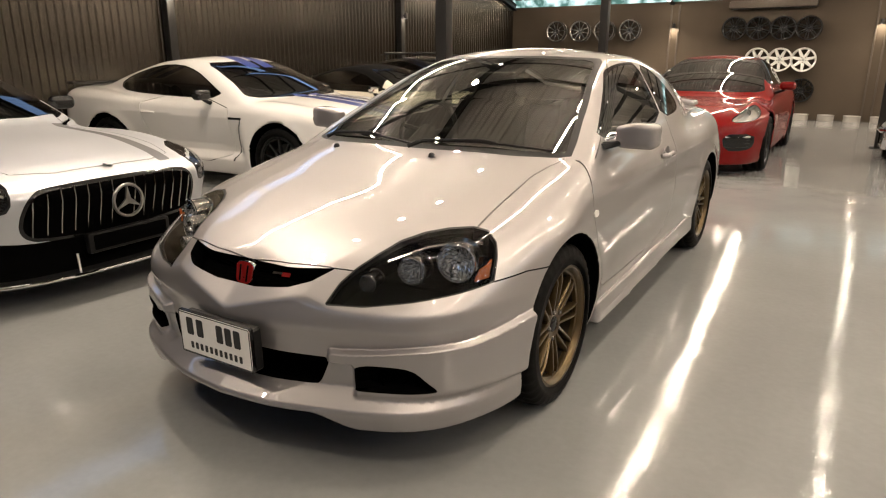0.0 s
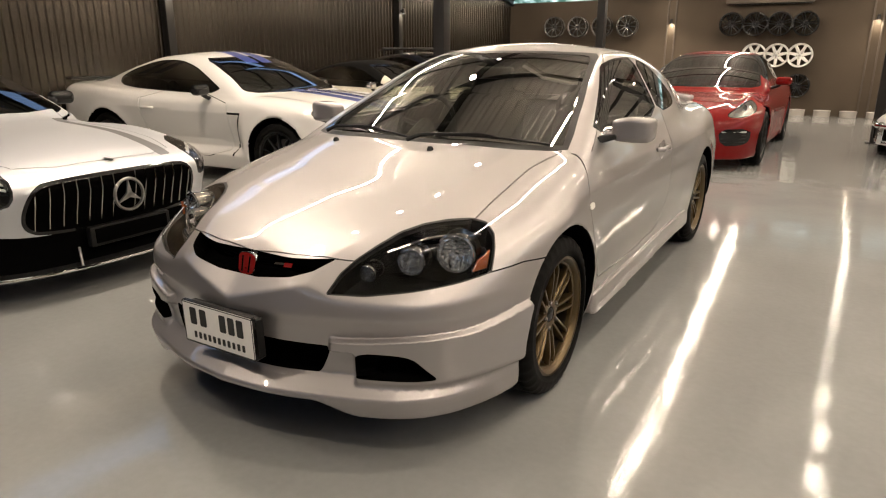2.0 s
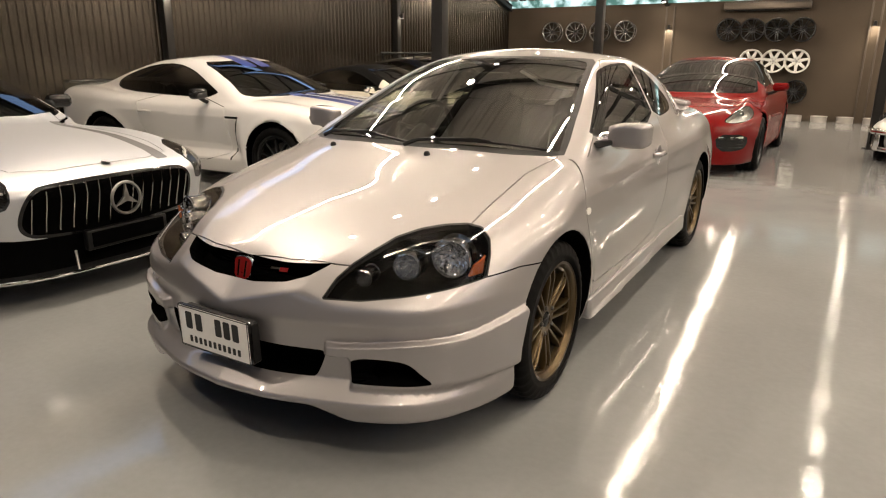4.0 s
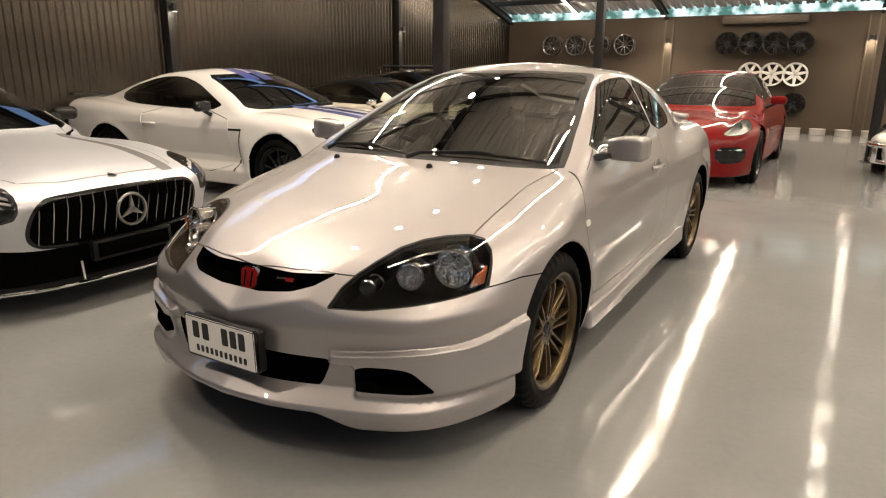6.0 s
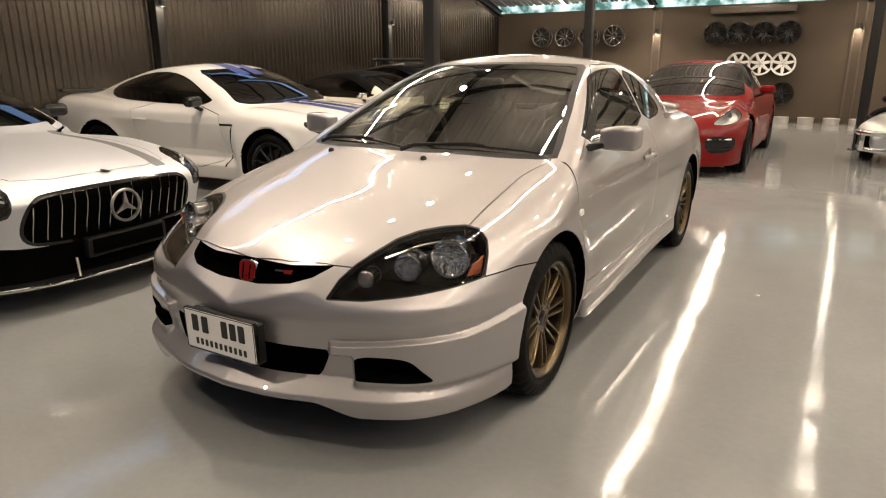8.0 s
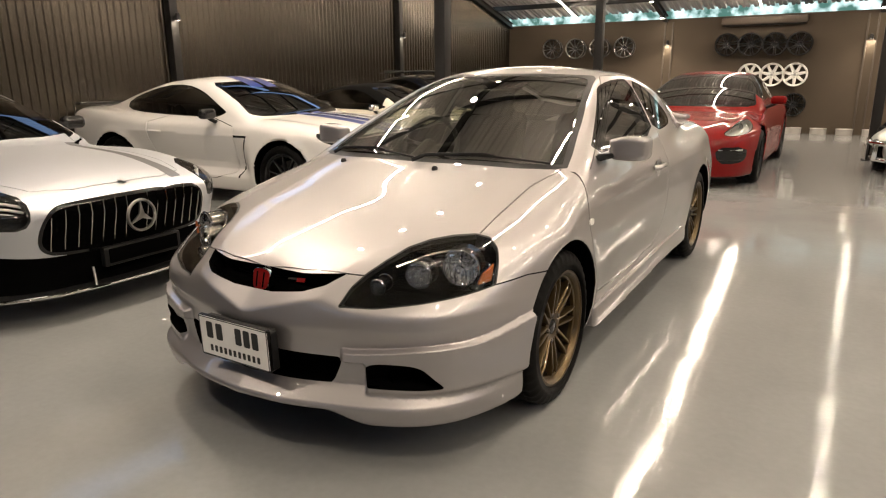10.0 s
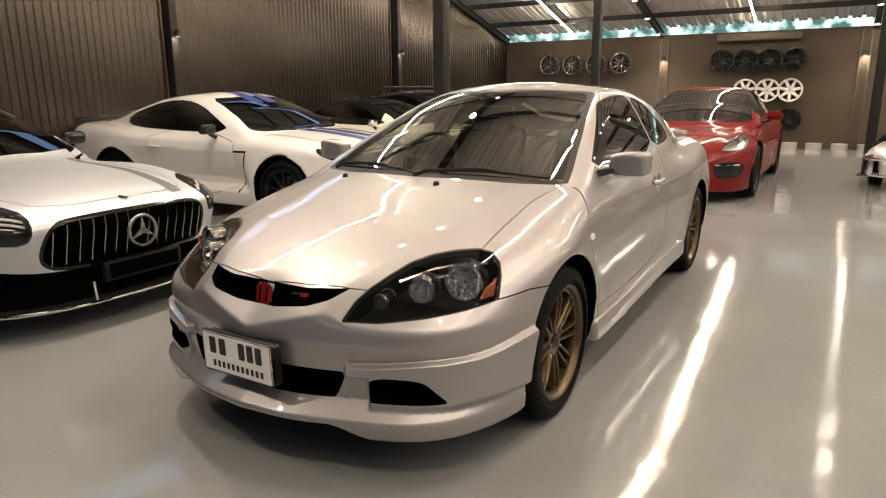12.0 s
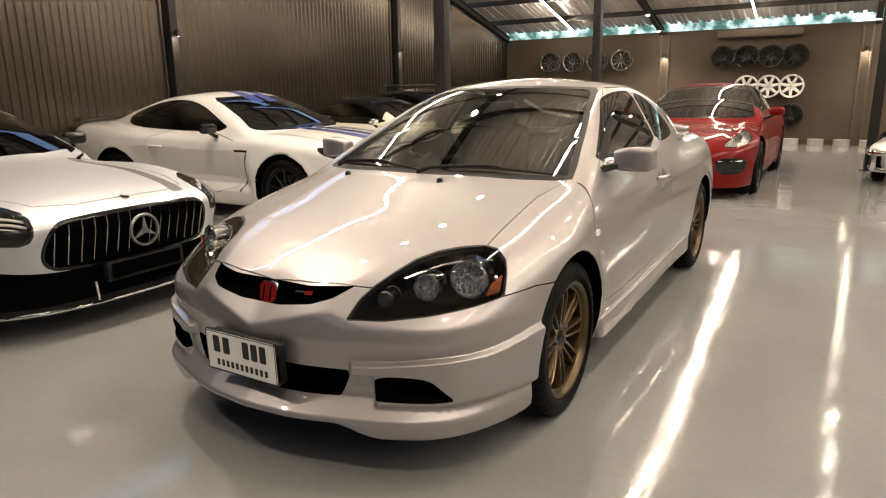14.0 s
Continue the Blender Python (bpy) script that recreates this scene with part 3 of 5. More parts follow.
def four_wheels(root, first, axles, track, hub):
    """Sets a wheel and its three copies on the axles."""
    right = Matrix.Rotation(math.pi, 4, "Z")
    for k, (y, side) in enumerate([(axles[0], 1), (axles[0], -1), (axles[1], 1), (axles[1], -1)]):
        turn = Matrix.Rotation(0.35 * k, 4, "X")
        m = Matrix.Translation((side * track, y, hub)) @ (Matrix() if side > 0 else right) @ turn
        if k == 0:
            first.parent, first.matrix_basis = root, m
        else:
            clone(first, root, m)


def car_form(K):
    """The smooth solid of a car, nose at y = 0: lower body, glasshouse and wheel arches from a few curves."""
    def openings(x, y, z):
        r = np.minimum(*[np.sqrt((y - a) ** 2 + (z - K["hub"]) ** 2) for a in K["axles"]])
        return np.maximum(r - K["arch"], K.get("well", 0.58) - x)

    def f(p):
        x, y, z = np.abs(p[:, 0]), p[:, 1], p[:, 2]
        r = np.minimum(*[np.sqrt((y - a) ** 2 + (z - K["hub"]) ** 2) for a in K["axles"]])
        side = x - (K["half"](y) + K.get("flare", 0.012) * bell(r - K["arch"] - 0.01, 0.06) - K["tuck"](z))
        door = step(K["axles"][0] + 0.4, K["axles"][0] + 0.7, y) * (1 - step(K["axles"][1] - 0.7, K["axles"][1] - 0.4, y))
        side = side + K.get("hollow", 0.02) * door * bell(z - 0.45, 0.14)
        under = np.maximum(K.get("line", 0.0) + 0.02 * (y - 2.3) - z, 0) * step(0.30, 0.42, z)
        side = side + K.get("waist", 0.0) * np.minimum(under, 0.3) * step(K["axles"][0] + 0.42, K["axles"][0] + 0.62, y) * (1 - step(K["axles"][1] - 0.5, K["axles"][1] + 0.1, y))
        front = K["nose"](z) + K["bow"](x) - y
        rear = y - (K["tail"](z) - 0.22 * (x / 0.9) ** 2.4)
        top = z - (K["top"](y) - K.get("crown", 0.05) * (x / 0.72) ** 2.2 + K.get("fender", 0.0) * bell(x - 0.74, 0.10) * bell(y - K["axles"][0], 0.5))
        body = smax(smax(smax(front, side, K.get("corner", 0.25)), rear, 0.2), top, K.get("edge", 0.09))
        body = smax(body, K.get("floor", 0.13) - z, 0.025)
        ys, zs, lean = K["screen"]
        over = smax(z - (zs + lean * (y - ys - 0.26 * x * x)), z - (K["roof"](y) - 0.055 * (x / 0.58) ** 2), K.get("header", 0.12))
        wall = x - (K["cabin"](y) - 0.50 * (z - zs) - 0.35 * np.maximum(z - zs, 0) ** 2)
        cabin = smax(smax(over, wall, 0.10), zs - 0.05 - z, 0.04)
        whole = smin(body, cabin, 0.04)
        if "extra" in K:
            whole = K["extra"](whole, x, y, z)
        return smax(whole, -openings(x, y, z), 0.012)
    return f, openings


VIEWS = {"front": lambda p: (np.abs(p[:, 0]), p[:, 2]), "side": lambda p: (p[:, 1], p[:, 2]), "plan": lambda p: (np.abs(p[:, 0]), p[:, 1]),
         "corner": lambda p: (0.8 * np.abs(p[:, 0]) + 0.6 * p[:, 1], p[:, 2])}


def car_panels(root, f, openings, hi, h, paint, regions, finer=1, low=0.1):
    """Meshes a car's solid and splits it into its panels. A region: name, outline, view, keep(p), look, seal width, split in two sides."""
    pts, faces = skin(f, (-hi[0], -0.16, low - 0.06), hi, h, finer)
    gap = 0.0035

    def fn(outline, view, keep):
        def g(p):
            u, v = VIEWS[view](p)
            return np.where(keep(p), poly2(outline, u, v), 0.4)
        return g
    made = [(name, fn(outline, view, keep), look, seal, two) for name, outline, view, keep, look, seal, two in regions]
    wells = lambda p: openings(np.abs(p[:, 0]), p[:, 1], p[:, 2]) - 0.005
    pts, faces = cut(pts, faces, wells)
    for name, g, look, seal, two in made:
        if look == paint:
            pts, faces = cut(pts, faces, lambda p: g(p) + gap)
            pts, faces = cut(pts, faces, lambda p: g(p) - gap)
        else:
            pts, faces = cut(pts, faces, g)
            if seal:
                pts, faces = cut(pts, faces, lambda p: g(p) - seal)
    c = centres(pts, faces)
    tag = np.full(len(c), "body_shell", object)
    looks = {"body_shell": (paint, 0.02, False, 0), "shut_line": ("cavity", 0, False, 0.01), "trim": ("gloss_black", 0.004, False, 0), "arch_liner": ("cavity", 0, True, 0)}
    for name, g, look, seal, two in made:
        v = g(c)
        if look == paint:
            tag[v < gap], tag[v < -gap] = "shut_line", name
        else:
            if seal:
                tag[v < seal] = "trim"
            tag[v < 0] = name
        looks[name] = (look, 0.016 if look == paint else 0.003, two, 0)
    tag[wells(c) < 0] = "arch_liner"
    out = {}
    for name, (look, depth, two, sink) in looks.items():
        for k in ((1, -1) if two else (0,)):
            ids = np.nonzero((tag == name) & ((np.sign(c[:, 0]) == k) if k else True))[0]
            if len(ids):
                pick = [faces[i] for i in ids]
                for group in islands(pick) if name in ("trim", "arch_liner", "shut_line", "body_shell") else [pick]:
                    out[name, k] = panel(name, pts, group, f, look, root, depth, sink=sink)
    return out, (pts, faces, tag, c)

# ---- the silver coupe: nose at y = 0, tail towards +y ----
CO_AXLES, CO_HUB, CO_ARCH = (0.898, 3.505), 0.318, 0.360
co_half = curve((-0.1, 0.80), (0.25, 0.815), (0.6, 0.845), (0.935, 0.858), (1.4, 0.850), (2.2, 0.848), (3.0, 0.854), (3.5, 0.862), (3.9, 0.845), (4.4, 0.80))
co_tuck = curve((0.05, 0.085), (0.16, 0.055), (0.24, 0.03), (0.33, 0.012), (0.48, 0.0), (0.62, 0.002), (0.74, 0.020), (0.84, 0.045), (0.92, 0.078), (1.1, 0.22))
co_nose = curve((0.05, 0.10), (0.12, 0.02), (0.165, -0.028), (0.20, -0.042), (0.240, -0.050), (0.251, -0.046), (0.258, -0.038), (0.298, 0.012), (0.306, 0.018), (0.34, 0.016), (0.42, 0.014), (0.455, 0.010), (0.485, 0.002), (0.505, -0.004), (0.53, -0.004))
co_bow = curve((0, 0.0), (0.18, 0.018), (0.37, 0.07), (0.55, 0.14), (0.72, 0.235), (0.80, 0.32), (0.95, 0.56))
co_top = curve((-0.2, 0.57), (0.0, 0.612), (0.134, 0.66), (0.3, 0.725), (0.5, 0.777), (0.8, 0.838), (1.1, 0.901), (1.2, 0.920), (1.4, 0.935), (2.2, 0.945), (3.2, 0.965), (3.8, 0.985), (4.2, 0.985), (4.5, 0.95))
co_tail = curve((0.1, 4.22), (0.25, 4.32), (0.45, 4.375), (0.62, 4.385), (0.8, 4.33), (1.0, 4.28))
co_roof = curve((1.6, 1.20), (1.9, 1.305), (2.1, 1.338), (2.4, 1.362), (2.7, 1.355), (3.0, 1.318), (3.4, 1.222), (3.8, 1.09), (4.1, 0.99), (4.4, 0.86))
co_cabin = curve((0.9, 0.775), (1.3, 0.775), (2.0, 0.78), (2.6, 0.775), (3.1, 0.74), (3.6, 0.66), (4.1, 0.53))


def coupe_ledge(x, y):
    """Height of the lip over the lower bumper."""
    return 0.430 + 0.024 * step(0.4, 0.75, x) + 0.042 * step(0.28, 0.60, y)


def coupe_crease(x):
    """Height of the V-shaped crease below the grille."""
    rise = 0.20 * (np.sqrt(np.minimum(x, 0.30) ** 2 + 0.0001) - 0.01)
    return 0.524 + rise - 0.022 * step(0.29, 0.42, x)


def coupe_fold(x):
    """Height of the soft fold across the bumper."""
    return 0.486 + 0.036 * step(0.05, 0.65, x)


def coupe_hood_line(y):
    """How far from the middle the crease of the bonnet runs."""
    return 0.315 + 0.10 * step(0.16, 0.48, y) + 0.085 * np.clip((y - 0.3) / 0.9, 0, 1)


def coupe_low(x, y):
    """Height of the lower edge: raised under the intake, low at the corners."""
    low = 0.228 - 0.052 * step(0.34, 0.50, x)
    return low + (0.185 + 0.085 * step(0.9, 3.4, y) - low) * step(0.6, 0.9, y)


def coupe_arches(x, y, z):
    r = [np.sqrt((y - a) ** 2 + (z - CO_HUB) ** 2) for a in CO_AXLES]
    return np.maximum(np.minimum(r[0], r[1]) - CO_ARCH, 0.52 - x)


def coupe_screen(x, y, z):
    return z - (0.885 + 0.442 * (y - 1.08 - 0.30 * x * x))


def coupe_wall(x, y, z):
    lift = 0.5 * (z - 0.91 + np.sqrt((z - 0.91) ** 2 + 0.0016))
    return x - (co_cabin(y) - 0.25 * (z - 0.91) - 0.25 * lift + 0.007 - 0.35 * np.maximum(z - 0.92, 0) ** 2)


def coupe(p):
    x, y, z = np.abs(p[:, 0]), p[:, 1], p[:, 2]
    rf, rr = (np.sqrt((y - a) ** 2 + (z - CO_HUB) ** 2) for a in CO_AXLES)
    half = co_half(y) + 0.008 * bell(rf - 0.36, 0.05) + 0.010 * bell(rr - 0.36, 0.06)
    # door hollow and the sill that swells out below it
    door = step(1.25, 1.6, y) * (1 - step(2.9, 3.2, y))
    tuck = co_tuck(z) * (1 - 0.75 * (1 - step(0.45, 0.75, y)) * (1 - step(0.30, 0.5, z)))
    side = x - (half - tuck - 0.012 * door * bell(z - 0.40, 0.10))
    # swelling over the front wheel, and the line along the flank
    side = side - 0.013 * bell(y - 0.86, 0.20) * bell(z - 0.725, 0.055)
    line = np.sqrt((z - 0.755 - 0.012 * (y - 1.2)) ** 2 + 0.00003)
    side = side - 0.011 * np.exp(-line / 0.04) * step(1.05, 1.35, y) * (1 - step(3.3, 3.9, y))
    # the lower bumper stands proud under a rising lip, but for the strut beside the intake
    ledge = coupe_ledge(x, y)
    strut = (1 - step(0.45, 0.48, x)) * (1 - step(0.383, 0.397, z))
    proud = 0.036 * (1 - step(ledge - 0.007, ledge + 0.007, z)) * step(0.372, 0.398, x) * step(0.272, 0.308, z) * (1 - strut)
    lean = smax(0.010 + 0.98 * (z - coupe_crease(x)), 0.30 * (z - coupe_fold(x)) - 0.004, 0.006)
    front = smax(co_nose(z), lean, 0.012) + co_bow(x) - proud - y
    side = side - proud * (1 - step(0.55, 0.60, y))
    rear = y - (co_tail(z) - 0.20 * (x / 0.8) ** 2.4)
    past = x - coupe_hood_line(y)
    past = 0.5 * (past + np.sqrt(past * past + 0.00003))
    top = z - (co_top(y) - 0.026 * (x / 0.68) ** 3.2 - 0.085 * past * (1 - step(1.3, 1.8, y)) - 0.024 * (x / 0.68) ** 3.2 * step(1.3, 1.8, y) - 0.06 * (np.sqrt(x * x + 0.006) - 0.077) * (1 - step(0.12, 0.75, y)) + 0.008 * bell(x - 0.70, 0.10) * bell(y - 0.9, 0.35))
    body = smax(smax(front, side, 0.24), rear, 0.15)
    body = smax(body, top, 0.075 - 0.045 * (1 - step(0.20, 0.36, x)) * (1 - step(0.5, 1.0, y)))
    low = coupe_low(x, y)
    body = smax(body, low - z, 0.014)
    # glasshouse
    screen = coupe_screen(x, y, z)
    roof = z - (co_roof(y) - 0.055 * (x / 0.55) ** 2)
    over = smax(screen, roof, 0.10)
    wall = coupe_wall(x, y, z)
    cabin = smax(over, wall, 0.055)
    cabin = smax(cabin, 0.80 - z, 0.03)
    whole = smin(body, cabin, 0.018 + 0.032 * step(1.25, 1.7, y))
    return smax(whole, -coupe_arches(x, y, z), 0.012)

# ---- silver coupe ----
HOOD = [(0, 0.135), (0.18, 0.15), (0.328, 0.186), (0.40, 0.213), (0.428, 0.281), (0.463, 0.369), (0.509, 0.445), (0.566, 0.509), (0.635, 0.560), (0.630, 0.75), (0.626, 1.03), (0.645, 1.16), (0.672, 1.262), (0.55, 1.215), (0.3, 1.165), (0, 1.148)]
HEADLIGHT = [(0.352, 0.575), (0.394, 0.622), (0.448, 0.658), (0.511, 0.689), (0.592, 0.720), (0.675, 0.738), (0.758, 0.747), (0.841, 0.750), (0.887, 0.742), (0.902, 0.72), (0.897, 0.685), (0.877, 0.624), (0.766, 0.608), (0.615, 0.590), (0.468, 0.575)]
GRILLE = [(-0.1, 0.650), (0.18, 0.651), (0.335, 0.659), (0.292, 0.628), (0.228, 0.608), (0.09, 0.588), (-0.1, 0.582)]
SCREEN = [(-0.1, 0.928), (0.3, 0.928), (0.62, 0.921), (0.661, 0.921), (0.638, 0.97), (0.585, 1.081), (0.51, 1.225), (0.485, 1.268), (0.46, 1.285), (0.42, 1.293), (0.2, 1.302), (-0.1, 1.304)]
SCREEN_SEAL = [(-0.1, 0.914), (0.3, 0.914), (0.62, 0.905), (0.69, 0.910), (0.673, 0.96), (0.647, 1.013), (0.603, 1.105), (0.54, 1.225), (0.503, 1.285), (0.47, 1.302), (0.42, 1.306), (0.2, 1.315), (-0.1, 1.317)]
INTAKE = rounded([(-0.36, 0.402), (0.36, 0.402), (0.376, 0.392), (0.372, 0.37), (0.345, 0.31), (0.33, 0.300), (-0.3, 0.300)], 1)
FOG = rounded([(0.466, 0.398), (0.60, 0.398), (0.645, 0.386), (0.672, 0.352), (0.702, 0.315), (0.697, 0.306), (0.46, 0.306), (0.456, 0.32)], 2)
DOOR_GLASS = rounded([(1.40, 0.965), (1.76, 1.13), (2.02, 1.23), (2.20, 1.262), (2.40, 1.270), (2.555, 1.268), (2.52, 1.13), (2.50, 0.985), (1.9, 0.972)], 1)
QUARTER = rounded([(2.60, 1.267), (2.80, 1.235), (2.96, 1.165), (3.09, 1.07), (3.10, 1.03), (2.99, 1.0), (2.55, 0.99), (2.57, 1.13)], 1)
DOOR = rounded([(1.30, 0.94), (1.20, 0.82), (1.155, 0.72), (1.20, 0.55), (1.27, 0.40), (1.36, 0.335), (2.30, 0.335), (2.46, 0.42), (2.56, 0.65), (2.60, 0.98), (2.58, 1.30), (2.0, 1.30), (1.6, 1.12)], 1)


def build_coupe():
    root = tagged(empty("coupe"), "silver two-door sports coupe with bronze wheels, parked on the floor", "car")
    pts, faces = skin(coupe, (-0.95, -0.16, 0.06), (0.95, 4.48, 1.44), 0.022, 1)
    ax = np.abs
    front_view = lambda p: (ax(p[:, 0]), p[:, 2])
    side_view = lambda p: (p[:, 1], p[:, 2])
    plan = lambda p: (ax(p[:, 0]), p[:, 1])
    lamp_view = lambda p: (0.8 * ax(p[:, 0]) + 0.6 * p[:, 1], p[:, 2])

    def region(outline, axes, keep):
        def f(p):
            u, v = axes(p)
            return np.where(keep(p), poly2(outline, u, v), 0.3)
        return f

    def beside(f, inset):
        """Keeps a side region off the windscreen."""
        return lambda p: np.maximum(f(p), np.where(p[:, 2] > 0.9, coupe_screen(ax(p[:, 0]), p[:, 1], p[:, 2]) - coupe_wall(ax(p[:, 0]), p[:, 1], p[:, 2]) + inset, -1.0))

    reg = dict(
        screen=region(SCREEN, front_view, lambda p: (p[:, 1] < 2.35) & (p[:, 2] > 0.88)),
        seal=region(SCREEN_SEAL, front_view, lambda p: (p[:, 1] < 2.35) & (p[:, 2] > 0.88)),
        glass_d=beside(region(DOOR_GLASS, side_view, lambda p: ax(p[:, 0]) > 0.50), 0.0),
        glass_q=region(QUARTER, side_view, lambda p: ax(p[:, 0]) > 0.45),
        rear=region(rounded([(-0.2, 3.0), (0.45, 3.05), (0.42, 3.75), (-0.2, 3.85)], 1), plan, lambda p: p[:, 2] > 1.0),
        lamp=region(HEADLIGHT, lamp_view, lambda p: (p[:, 1] < 0.8) & (p[:, 2] > 0.5)),
        grille=region(GRILLE, front_view, lambda p: p[:, 1] < 0.35),
        hood=region(HOOD + [(-0.1, 1.148), (-0.1, 0.135)], plan, lambda p: (p[:, 2] > 0.62) & (p[:, 1] < 1.4)),
        door=beside(region(DOOR, side_view, lambda p: ax(p[:, 0]) > 0.5), 0.012),
    )
    reg["side_lamp"] = region(rounded([(1.160, 0.690), (1.214, 0.690), (1.214, 0.717), (1.160, 0.717)], 1), side_view, lambda p: ax(p[:, 0]) > 0.7)
    reg["mid"] = region(INTAKE, front_view, lambda p: p[:, 1] < 0.3)
    reg["fog"] = region(FOG, front_view, lambda p: p[:, 1] < 0.5)
    reg["cowl"] = region([(-0.1, 1.152), (0.3, 1.169), (0.55, 1.219), (0.672, 1.268), (0.68, 1.30), (0.64, 1.33), (0.5, 1.28), (0.3, 1.22), (-0.1, 1.20)], plan, lambda p: (p[:, 2] > 0.80) & (p[:, 2] < 0.94))
    seam = lambda p: np.where((ax(p[:, 0]) > 0.7) & (p[:, 1] < 0.75), p[:, 2] - (0.622 + 0.05 * (p[:, 1] - 0.43) - 0.15 * np.maximum(p[:, 1] - 0.57, 0)), 0.3)
    wells = lambda p: coupe_arches(ax(p[:, 0]), p[:, 1], p[:, 2])
    holes = lambda p: np.minimum(reg["mid"](p), reg["fog"](p))
    gap = 0.0022
    cuts = [(lambda p: wells(p) - 0.004), reg["mid"], reg["fog"], reg["side_lamp"], reg["screen"], reg["seal"], reg["glass_d"], (lambda p: reg["glass_d"](p) - 0.012),
            reg["glass_q"], (lambda p: reg["glass_q"](p) - 0.010), reg["rear"], reg["lamp"], (lambda p: reg["lamp"](p) - 0.004), reg["grille"],
            (lambda p: reg["hood"](p) + gap), (lambda p: reg["hood"](p) - gap), (lambda p: reg["door"](p) + gap), (lambda p: reg["door"](p) - gap), reg["cowl"], (lambda p: seam(p) - gap), (lambda p: seam(p) + gap)]
    under = lambda p: p[:, 2] - coupe_low(ax(p[:, 0]), p[:, 1]) - 0.003
    cuts.append(under)
    ledge = lambda p: np.where(p[:, 1] < 0.75, p[:, 2] - coupe_ledge(ax(p[:, 0]), p[:, 1]), 0.3)
    for off in (-0.008, -0.003, 0.003, 0.008):
        cuts.insert(0, lambda p, off=off: ledge(p) - off)
    for off in (-0.008, 0.0, 0.008):
        cuts.insert(0, lambda p, off=off: np.where((p[:, 1] < 0.4) & (p[:, 2] < 0.62) & (ax(p[:, 0]) < 0.36), p[:, 2] - coupe_crease(ax(p[:, 0])) - off, 0.3))
    for z in (0.240, 0.247, 0.255, 0.300):
        cuts.insert(0, lambda p, z=z: np.where(p[:, 1] < 0.5, p[:, 2] - z, 0.3))
    for off in (-0.008, 0.0, 0.008):
        cuts.insert(0, lambda p, off=off: np.where((p[:, 1] < 1.3) & (p[:, 2] > 0.64), ax(p[:, 0]) - coupe_hood_line(p[:, 1]) - off, 0.3))
    cuts.insert(0, lambda p: wells(p) - 0.014)
    for f in cuts:
        pts, faces = cut(pts, faces, f)
    pts = settle(coupe, pts, 1, 0.004)
    c = centres(pts, faces)
    tag = np.full(len(c), "body_shell", object)
    value = {k: f(c) for k, f in reg.items()}
    s = seam(c)
    tag[(c[:, 1] < 0.7) & (s < 0) & (c[:, 2] < 0.75)] = "front_bumper"
    tag[(c[:, 1] < 0.45) & (c[:, 2] < 0.72) & (s > 0.2)] = "front_bumper"
    tag[np.abs(s) < gap] = "seam"
    tag[value["door"] < gap] = "seam"
    tag[value["door"] < -gap] = "door"
    tag[value["hood"] < gap] = "seam"
    tag[value["hood"] < -gap] = "hood"
    tag[value["side_lamp"] < 0] = "side_lamp"
    tag[value["cowl"] < 0] = "cowl"
    tag[value["seal"] < 0] = "screen_seal"
    tag[value["screen"] < 0] = "windscreen"
    tag[value["glass_q"] < 0.010] = "window_trim"
    tag[value["glass_d"] < 0.012] = "window_trim"
    tag[value["glass_q"] < 0] = "quarter_window"
    tag[value["glass_d"] < 0] = "door_window"
    tag[value["rear"] < 0] = "rear_window"
    tag[value["lamp"] < 0.004] = "lamp_seal"
    tag[value["lamp"] < 0] = "headlight"
    tag[value["grille"] < 0] = "grille"
    tag[holes(c) < 0] = "air_intake"
    tag[wells(c) < 0.004] = "arch_liner"
    tag[under(c) < 0] = "underbody"
    right = c[:, 0] < 0
    looks = {"body_shell": ("silver", 0.02), "front_bumper": ("silver", 0), "hood": ("silver", 0.016), "door": ("silver", 0.016),
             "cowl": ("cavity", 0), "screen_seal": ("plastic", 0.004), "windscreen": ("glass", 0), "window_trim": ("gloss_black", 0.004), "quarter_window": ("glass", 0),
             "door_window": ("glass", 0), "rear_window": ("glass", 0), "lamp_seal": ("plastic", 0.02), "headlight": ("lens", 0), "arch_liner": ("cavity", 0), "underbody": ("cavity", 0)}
    parts = {}
    for name, (mat, depth) in looks.items():
        pick = tag == name
        sides = ((pick & ~right), (pick & right)) if name in ("door", "door_window", "quarter_window", "headlight", "window_trim", "lamp_seal", "arch_liner") else (pick,)
        for k, group in enumerate(sides):
            ids = np.nonzero(group)[0]
            if len(ids):
                pick = [faces[i] for i in ids]
                for part_ in islands(pick) if name in ("arch_liner", "window_trim", "air_intake", "cowl") else [pick]:
                    parts[name, k] = panel(name, pts, part_, coupe, mat, root, depth)
    # pans behind the intakes, side walls too, are black for the shade inside
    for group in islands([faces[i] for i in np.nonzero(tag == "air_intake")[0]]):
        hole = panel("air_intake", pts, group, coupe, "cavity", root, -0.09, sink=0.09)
    ids = np.nonzero(tag == "seam")[0]
    for group in islands([faces[i] for i in ids]):
        panel("shut_line", pts, group, coupe, "cavity", root, 0, sink=0.012)
    return root, parts, (pts, faces, tag)


coupe_root, coupe_parts, coupe_skin = build_coupe()

